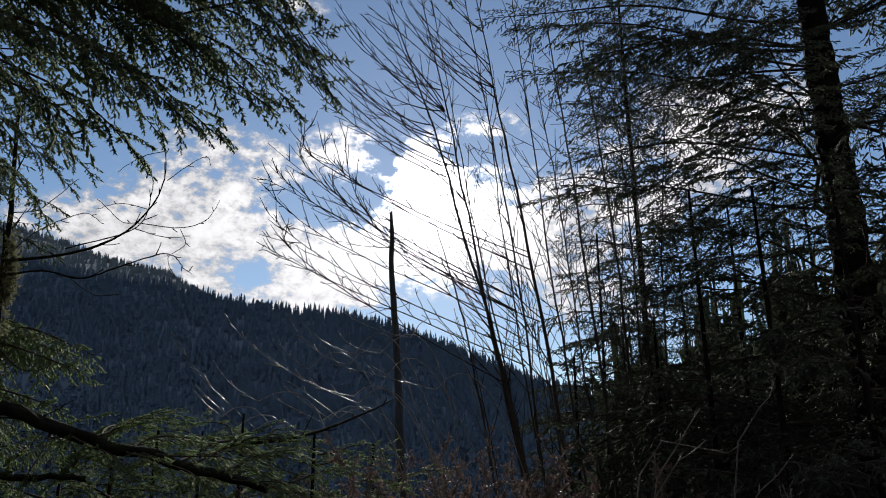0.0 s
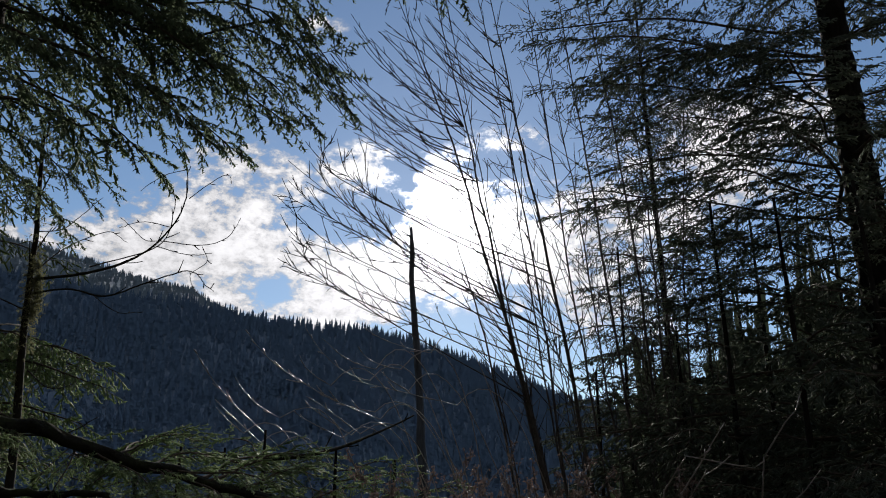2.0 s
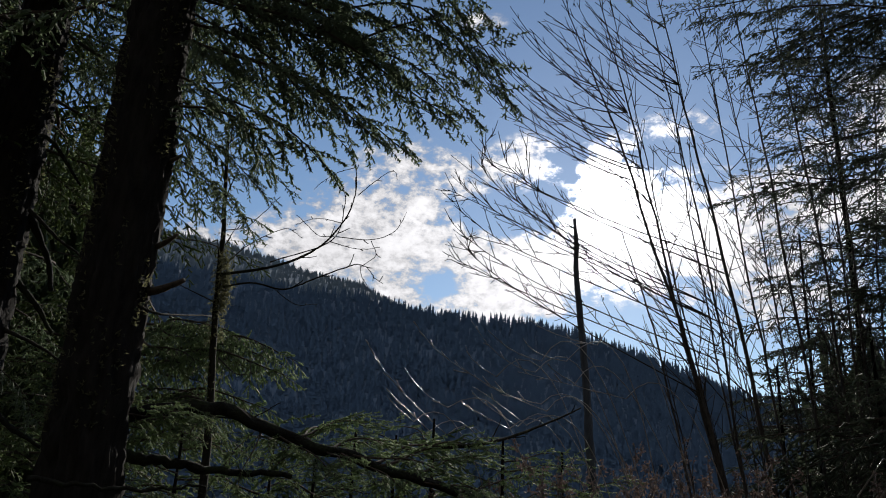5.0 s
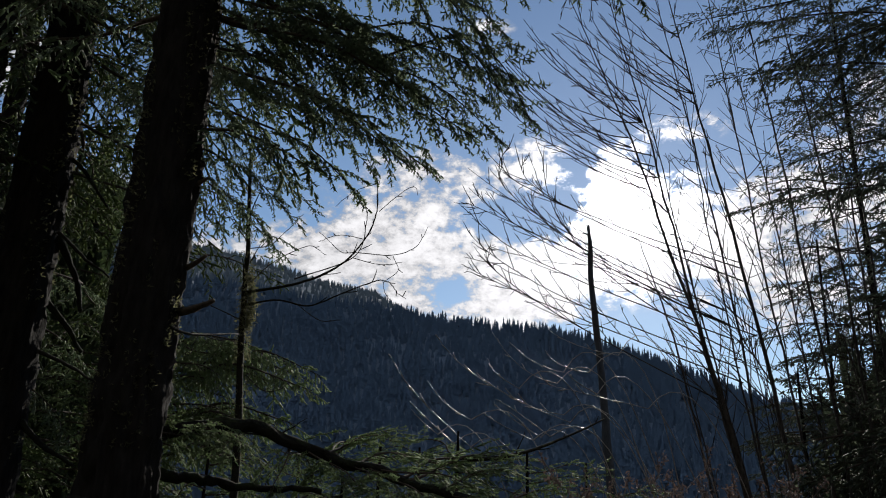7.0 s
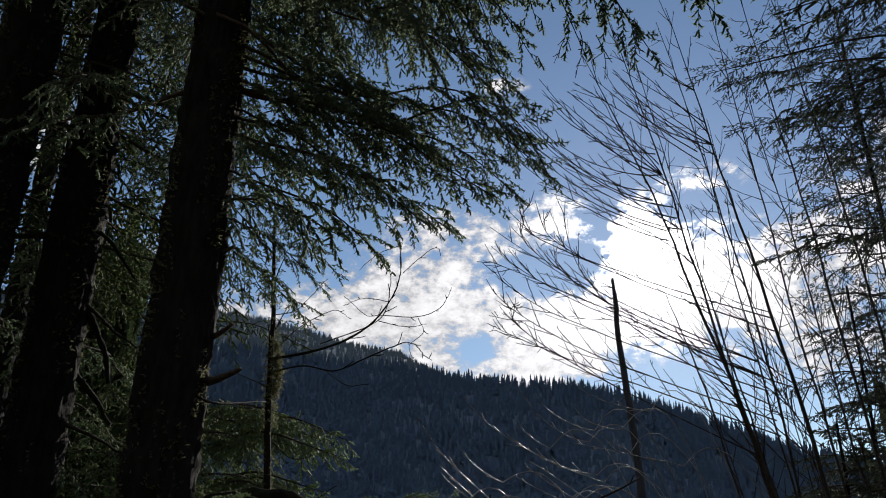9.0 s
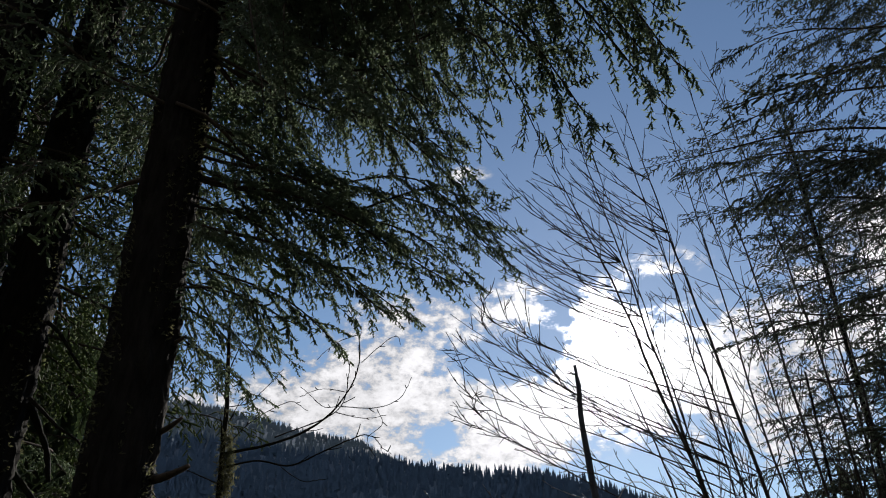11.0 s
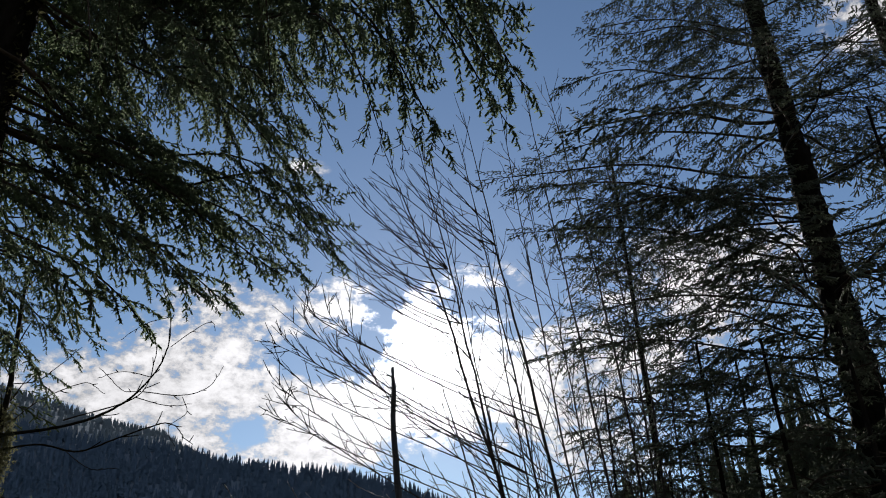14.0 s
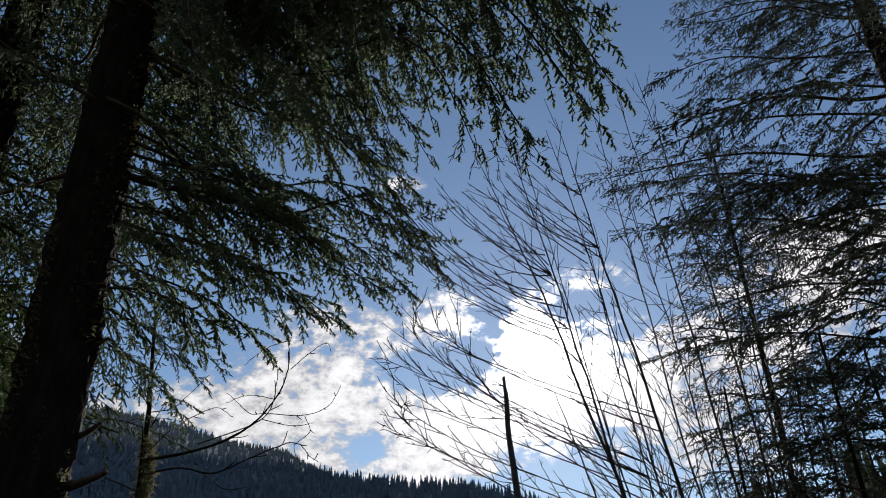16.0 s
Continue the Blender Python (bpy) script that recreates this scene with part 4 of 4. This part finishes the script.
ALD = 8.0
base = foot(8.6, ALD)
alder = thing("alder_clump", base, "leafless grey alder clump with many thin leaning stems", "tree")
STEMS = [  # foot bearing, mid bearing and elevation, tip bearing, elevation, distance, radius
    (8.6, 2.4, 16.2, -5.6, 37.0, 7.7, 0.043), (8.4, 2.7, 16.6, -2.8, 38.6, 7.9, 0.036), (6.0, 1.2, 13.6, -0.7, 19.7, 7.8, 0.022),
    (10.6, 6.8, 15.0, 1.9, 39.0, 7.9, 0.047), (8.6, 4.9, 17.6, 1.0, 38.2, 8.1, 0.026), (8.9, 5.5, 14.0, 3.4, 30.0, 8.1, 0.02),
    (12.6, 10.6, 17.2, 7.4, 41.5, 8.6, 0.032), (14.2, 12.4, 17.0, 9.6, 41.0, 8.8, 0.034), (14.6, 13.7, 15.0, 13.2, 33.0, 8.7, 0.026),
    (15.2, 16.2, 15.0, 18.4, 34.0, 9.0, 0.022), (14.8, 14.6, 16.0, 13.6, 38.0, 8.9, 0.026),
    (11.6, 8.6, 15.0, 5.2, 40.0, 8.3, 0.026), (12.2, 9.6, 15.5, 6.6, 35.0, 8.4, 0.02), (8.7, 3.0, 16.2, -1.3, 36.8, 8.0, 0.018),
]
for k, (fb, ma, me_, ta, te, rr, rad) in enumerate(STEMS):
    stem_part(alder, "stem", foot(fb, (ALD + rr) / 2), at(ma, me_, (ALD + rr) / 2), at(ta, te, rr), rad * 0.72, 0.0038, BARK_ALDER,
              -1 if k == 2 else 1, 0.24, (-0.7, 0, 0.1) if ma < 9 else (-0.3, 0, 0.2), first=0.3, seed=100 + k, ratio=0.17 if ma < 9 else 0.18, n=26, wob=0.012)
g = np.random.default_rng(61)
for k in range(18):
    fb = 5.0 + 13.0 * g.random()
    rr = 7.4 + 1.8 * g.random()
    te = 6 + 14 * g.random()
    ta = fb - 0.28 * te * (0.4 + g.random()) + (2.0 if fb > 12 else 0)
    stem_part(alder, "whip", foot(fb, rr), at(0.45 * fb + 0.55 * ta + 0.4, te * 0.45, rr), at(ta, te, rr), 0.006 + 0.006 * g.random(), 0.0025, BARK_ALDER, 0, 0.16, first=0.35, seed=160 + k, ratio=0.22, n=14, sides=5)
REACH = [  # upper side branches sweeping out and up: from bearing, elevation; mid; tip
    (-3.5, 25.2, -8.1, 28.2, -12.3, 30.9), (-1.7, 25.4, -7.6, 27.9, -11.8, 31.9), (-3.1, 28.6, -7.5, 30.1, -10.9, 33.2),
    (-2.4, 26.8, -7.1, 28.8, -10.7, 32.2), (-2.4, 29.2, -6.4, 32.2, -9.3, 35.4), (-2.9, 30.0, -6.1, 31.6, -8.4, 33.5),
    (-0.8, 29.6, -5.1, 32.4, -6.9, 34.4), (-0.0, 30.6, -3.5, 33.3, -6.4, 35.0), (1.3, 30.7, -1.9, 32.8, -3.7, 35.5),
    (2.9, 32.0, 0.1, 34.2, -1.7, 35.9), (2.9, 30.1, -0.3, 32.0, -3.2, 34.2), (2.1, 34.2, 0.3, 35.4, -1.3, 36.7),
    (-2.2, 27.0, -4.7, 28.3, -6.9, 30.1), (0.2, 23.0, -4.4, 25.8, -8.7, 27.3),
]
REACH_LOW = [  # and the longer, lower ones
    (2.1, 15.4, -6.0, 19.4, -13.7, 25.0), (-3.4, 17.5, -8.7, 20.7, -13.6, 23.6), (-4.7, 18.7, -9.6, 20.9, -13.8, 22.5),
    (-4.0, 17.4, -9.4, 18.6, -13.5, 21.9), (-4.2, 15.0, -9.2, 17.4, -13.6, 20.5), (-7.6, 14.7, -9.8, 16.9, -11.5, 19.5),
    (-4.6, 14.8, -9.7, 15.7, -13.4, 17.8), (-3.8, 18.7, -6.6, 20.7, -8.4, 23.3), (-4.5, 21.6, -7.0, 23.2, -9.0, 25.7),
    (-3.2, 15.8, -5.4, 21.7, -7.6, 26.7), (-4.7, 19.5, -8.7, 22.4, -11.2, 25.0), (-6.3, 22.5, -8.7, 23.9, -10.2, 26.6),
    (0.8, 14.8, 0.1, 17.5, -0.7, 19.7), (2.2, 18.2, 0.9, 19.0, -0.1, 19.8),
]
g = np.random.default_rng(62)
ways = [np.array(w) for w in REACH + REACH_LOW]
along = np.vstack([bend(foot(fb, (ALD + rr) / 2), at(ma, me_, (ALD + rr) / 2), at(ta, te, rr), 60) for fb, ma, me_, ta, te, rr, rad in STEMS if rad > 0.0225])
for w, v in zip(REACH[:-1], REACH[1:]):  # more of the same between neighbours
    f = 0.3 + 0.4 * g.random()
    ways.append(np.array(w) * f + np.array(v) * (1 - f) + g.normal() * 0.4)
for k, (a0, e0, a1, e1, a2, e2) in enumerate(ways):
    # back to the nearest stem
    aim = at(5.5, e0 - 0.48 * (5.5 - a0), 7.9) if a0 < -3.0 and e0 < 23 else at(a0 + 0.55 * (a0 - a1), e0 + 0.6 * (e0 - e1), 7.9)
    root = along[np.argmin(np.linalg.norm(along - aim, axis=1))]
    P = through_points([root, at(a0, e0, 7.8), at(a1, e1, 7.6), at(a2, e2, 7.4)], 20)
    stem_part(alder, "branch", root, P[10], at(a2, e2, 7.4), 0.0076, 0.003, BARK_ALDER, 1, 0.19, (-0.3, 0, 0.7), 0.2, 0.22, 200 + k, 5, 18, spread=34)

# arching vine maple shoots in the sun below
maple = thing("vine_maple", foot(4.0, 7.0), "arching leafless vine maple shoots shining in the sun", "shrub")
ARCS = [  # tip bearing, elevation; mid; where the shoot leaves the tangle
    (-19.1, 11.3, -17.3, 8.8, -13.0, 5.0), (-16.3, 9.6, -14.9, 8.0, -13.0, 6.9), (-17.5, 8.0, -16.6, 7.2, -14.2, 5.2), (-17.4, 7.5, -16.6, 6.7, -15.4, 5.8),
    (-15.8, 12.9, -12.4, 9.8, -6.0, 6.9), (-11.4, 8.2, -10.4, 7.3, -8.0, 5.8), (-11.3, 8.4, -10.0, 7.7, -7.4, 5.9), (-11.9, 11.3, -11.2, 10.2, -9.6, 9.2),
    (-11.6, 13.2, -9.4, 10.7, -6.8, 9.6), (-7.7, 12.0, -6.7, 11.0, -4.6, 10.4), (-6.1, 10.4, -5.4, 9.7, -4.0, 8.9), (-8.1, 9.6, -4.8, 8.9, -0.5, 7.9),
    (-7.4, 13.4, -5.3, 12.3, -2.4, 11.6), (-12.0, 7.3, -11.0, 6.7, -8.6, 5.6), (-10.3, 12.5, -8.5, 11.1, -6.4, 10.4), (-12.7, 10.2, -9.6, 8.3, -6.4, 7.4),
]
for k, (a2, e2, a1, e1, a0, e0) in enumerate(ARCS):
    g = np.random.default_rng(300 + k)
    rr = 6.7 + 0.25 * g.normal()
    root = foot(a0 + 7 + 5 * g.random(), rr + 0.2 * g.normal())
    P = np.vstack([bend(root, at(a0 + 4.2 + g.random(), e0 - 2.2 - 0.6 * g.random(), rr + 0.1), at(a0, e0, rr), 14)[:-1], bend(at(a0, e0, rr), at(a1, e1, rr - 0.05), at(a2, e2, rr - 0.1), 26)])
    s = Soup()
    Q = P - np.array(maple.location) + g.normal(size=P.shape) * 0.0012
    thick = np.linspace(0.0042, 0.0017, len(Q))
    thick[13:] *= 0.85 + 0.45 * (np.arange(len(Q) - 13) % 3 == 0)  # swollen at the buds
    s.tube(Q, thick, 14)
    twigs(s, Q[14:], 0.003, 0, g, 0.15, (-0.4, 0, 0.4), 0.16, 0.1, 10, 30)
    part("shoot", s.done("shoot", BARK_WET), maple)

stem_part(maple, "branch", at(-13.6, 4.2, 5.9), at(-9.0, 4.9, 6.0), at(-3.6, 7.2, 6.2), 0.02, 0.006, LICHEN, 1, 0.2, (0.2, 0, 0.4), 0.25, 0.2, 380, 7, 18, "dark dead branch", 0.02)

# thin dead sapling with curling lichen-hung branches
sap = thing("dead_sapling", foot(-28.3, 6.0), "thin dead sapling with lichen and curling bare branches", "tree")
stem_part(sap, "trunk", foot(-28.6, 6.0), at(-29.9, 12.0, 6.0), at(-30.9, 24.5, 6.0), 0.04, 0.01, LICHEN, 1, 0.3, (0, 0, 0.3), 0.5, 0.12, 401, 9, 30)
CURLS = (  # bearing and elevation along each dead branch, with its thickness
    (((-30.2, 14.9), (-26.8, 15.8), (-24.1, 17.0), (-22.2, 18.5), (-20.9, 20.7), (-20.8, 22.9), (-21.9, 25.4)), 0.017),
    (((-30.1, 14.0), (-27.8, 14.6), (-25.4, 14.4), (-23.1, 15.4), (-20.7, 16.4), (-19.4, 16.5), (-18.5, 15.7), (-17.8, 15.2)), 0.011),
    (((-26.7, 16.2), (-22.4, 18.2), (-21.5, 20.8), (-21.7, 22.0), (-22.5, 22.9)), 0.007),
    (((-22.1, 18.5), (-19.6, 18.5), (-17.8, 19.1), (-17.2, 20.4)), 0.0055),
    (((-22.5, 18.1), (-20.4, 17.7), (-18.7, 17.9)), 0.005), (((-19.4, 18.4), (-19.0, 17.4), (-20.2, 16.4), (-19.6, 15.3)), 0.0045),
)
CURLS += (  # the finer ones
    (((-21.0, 23.6), (-22.7, 22.9), (-23.9, 21.7)), 0.005), (((-20.7, 21.6), (-19.2, 22.9), (-18.2, 23.5), (-17.9, 22.9)), 0.005),
    (((-21.7, 19.5), (-23.6, 19.7), (-25.2, 19.1)), 0.0045), (((-22.2, 18.5), (-23.4, 18.5), (-25.1, 19.8)), 0.005),
    (((-30.0, 15.4), (-28.4, 17.2), (-26.0, 18.6), (-24.6, 18.0)), 0.006), (((-30.3, 18.0), (-28.6, 18.6), (-26.4, 21.0)), 0.006),
    (((-30.2, 13.0), (-31.6, 13.4), (-33.0, 13.8)), 0.009), (((-30.4, 18.5), (-31.4, 19.6), (-32.4, 20.4)), 0.006),
    (((-30.3, 11.6), (-32.0, 11.4), (-33.6, 11.9)), 0.008), (((-26.4, 14.5), (-24.6, 13.4), (-23.0, 13.6)), 0.005),
    (((-29.1, 5.2), (-26.8, 5.4), (-24.8, 6.6)), 0.012), (((-29.4, 9.2), (-28.0, 8.2), (-26.5, 8.4)), 0.008),
)
for k, (way, r) in enumerate(CURLS):
    g = np.random.default_rng(410 + k)
    Q = through_points([at(a, e, 6.0 - 0.05 * min(i, 4)) for i, (a, e) in enumerate(way)], 8 * len(way)) - np.array(sap.location)
    Q = Q + np.cumsum(g.normal(size=Q.shape) * 0.003, 0) * np.linspace(0, 1, len(Q))[:, None]
    s = Soup()
    s.tube(Q, np.linspace(r * 0.68, 0.0022, len(Q)), 6, 0.08)
    twigs(s, Q, r * 0.7, 0, g, 0.17, (0.1, 0, 0.3), 0.11, 0.25)
    part("branch", s.done("branch", LICHEN if r > 0.01 else BARK_ALDER), sap)
g = np.random.default_rng(77)
hz = np.where(g.random(420) < 0.35, 2.7 + 0.55 * g.random(420), 0.4 + 4.0 * g.random(420) ** 0.8)
axis = bend(foot(-28.6, 6.0), at(-29.9, 12.0, 6.0), at(-30.9, 24.5, 6.0), 60)
ax = np.stack([np.interp(hz, axis[:, 2], axis[:, j]) for j in range(3)], -1) - np.array(sap.location)
an = g.random(420) * 6.28
d = np.stack([np.cos(an), np.sin(an), -0.4 + 0 * an], -1)
s = Soup()
s.blades(ax + d * 0.02, ax + d * (0.04 + 0.03 * g.random((420, 1))), 0.008, 0.028, 0.007, 0.7, 0.6, 1.0)
# a thick clump below the curling branches, on the side to the light
hz = 2.95 + 0.44 * g.random(420)
ax = np.stack([np.interp(hz, axis[:, 2], axis[:, j]) for j in range(3)], -1) - np.array(sap.location)
out = 0.022 + 0.06 * np.sin(np.pi * np.clip((hz - 2.9) / 0.54, 0, 1)) * g.random(420)
c = ax + np.stack([out, g.normal(size=420) * 0.03, -0.5 * out], -1)
s.blades(c, c + g.normal(size=c.shape) * 0.02 + (0, 0, -0.03), 0.008, 0.024, 0.007, 0.7, 0.6, 1.0)
part("lichen", s.done("lichen", TUFT, False), sap, "hanging pale lichen")

# broken dead trunk standing in the valley
snag = thing("dead_snag", foot(-3.0, 20.0), "broken grey dead tree trunk with a splintered top", "tree")
g = np.random.default_rng(5)
P = np.linspace(foot(-2.0, 20.0), at(-3.7, 21.1, 20.0), 40) + np.cumsum(g.normal(size=(40, 3)) * 0.012, 0)
s = Soup()
s.tube(P - np.array(snag.location), np.concatenate([np.linspace(0.15, 0.062, 38), [0.05, 0.03]]), 12, 0.06)
part("trunk", s.done("trunk", DEADWOOD), snag)
s = Soup()
T = P[-2] - np.array(snag.location)
for k in range(3):
    s.tube(np.stack([T, T + (0.02 * k - 0.03, 0, 0.14), T + (0.06 * k - 0.07, 0.02, 0.36 - 0.09 * k)]), np.array((0.03, 0.025, 0.004)), 5)
part("splinter", s.done("splinter", DEADWOOD), snag)
for k in range(9):
    i = 24 + int(g.integers(15))
    T = P[i] - np.array(snag.location)
    an = g.random() * 6.3
    s = Soup()
    d = np.array((math.cos(an), math.sin(an), 0.3))
    L = 0.2 + 0.35 * g.random()
    s.tube(np.stack([T, T + d * L * 0.6, T + d * L + (0, 0, -0.08)]), np.array((0.02, 0.012, 0.004)), 5)
    part("branch_stub", s.done("branch_stub", DEADWOOD), snag)

# ---- undergrowth ----


def shrub(name, bearing, reach, top, wide, count, mat, leaf, leaves, label, seed, leaf_size=0.02, lean=0.0):
    g = np.random.default_rng(seed)
    b = foot(bearing, reach)
    t = thing(name, b, label, "shrub")
    lf = Soup()
    A, B = [], []
    for k in range(count):
        s = Soup()
        an = g.random() * 6.283
        L = top * (0.55 + 0.5 * g.random())
        o = np.array((math.cos(an), math.sin(an), 0)) * wide * g.random() ** 0.7
        p0 = np.array((o[0] * 0.3, o[1] * 0.3, 0))
        p2 = np.array((o[0] + lean * L, o[1], L))
        P = bend(p0, p0 * 0.5 + p2 * 0.5 + g.normal(size=3) * 0.12, p2, 9)
        s.tube(P, np.linspace(0.008, 0.0015, 9), 4)
        twigs(s, P, 0.006, 1, g, 0.16, (0, 0, 0.3), 0.32, 0.35, 3, 45, 1.0)
        W = np.vstack(s.v)
        part("stem", s.done("stem", mat), t)
        if leaves:
            pick = g.integers(36, len(W), leaves)
            A.append(W[pick]), B.append(W[pick] + g.normal(size=(leaves, 3)) * 0.02)
    if leaves:
        lf.blades(np.vstack(A), np.vstack(B), 0.05, leaf_size, leaf_size * 0.55, 0.6, 0.6, 1.0)
        part("foliage", lf.done("foliage", leaf, False), t, "small curled dry leaves")
    return t


for k, (a, rr, top, wd) in enumerate(((-7.0, 5.9, 1.92, 0.8), (-3.0, 5.5, 1.95, 0.8), (1.0, 6.0, 2.02, 0.9), (5.0, 5.6, 1.95, 0.8), (8.0, 6.3, 2.0, 0.8), (-9.5, 6.6, 1.85, 0.8), (-1.0, 7.4, 2.25, 1.0), (11.5, 6.4, 1.95, 0.8))):
    shrub("dead_brush", a, rr, top, wd, 21, BARK_RED, DRYLEAF, 360, "tangled brown brush with dry leaves", 500 + k, 0.027)
for k, (a, rr, top, ln) in enumerate(((16.0, 5.8, 2.0, 0.2), (20.0, 5.4, 2.2, 0.15), (24.0, 5.6, 2.0, -0.1))):
    shrub("bare_shrub", a, rr, top * 0.9, 0.8, 7, BARK_RED, DRYLEAF, 0, "sparse bare brown shrub in deep shade", 540 + k, lean=ln)
# bent pale sticks leaning out of the shade
sticks = thing("bare_shrub", foot(17.0, 5.7), "few bent pale bare sticks in deep shade", "shrub")
for k, way in enumerate((((15.1, 4.2), (17.9, 3.6), (19.3, 3.3), (20.0, 3.8)), ((16.2, 4.0), (17.0, 5.2), (17.8, 6.3)), ((16.1, 2.9), (17.0, 3.4), (18.0, 4.2)), ((21.6, 6.2), (22.3, 6.9), (22.7, 7.9)), ((21.0, 0.9), (22.2, 1.9), (23.3, 3.2)))):
    P = np.array([at(a, e, 5.6) for a, e in way])
    P = np.vstack([foot(way[0][0] - 5.0, 5.9)[None], at(way[0][0] - 1.6, way[0][1] - 2.2, 5.75)[None], P]) - np.array(sticks.location)
    s = Soup()
    s.tube(P, np.linspace(0.0058, 0.0026, len(P)), 6)
    twigs(s, P[1:], 0.004, 0, np.random.default_rng(600 + k), 0.25, (0, 0, 0.3), 0.15, 0.3)
    part("stem", s.done("stem", BARK_WET), sticks)
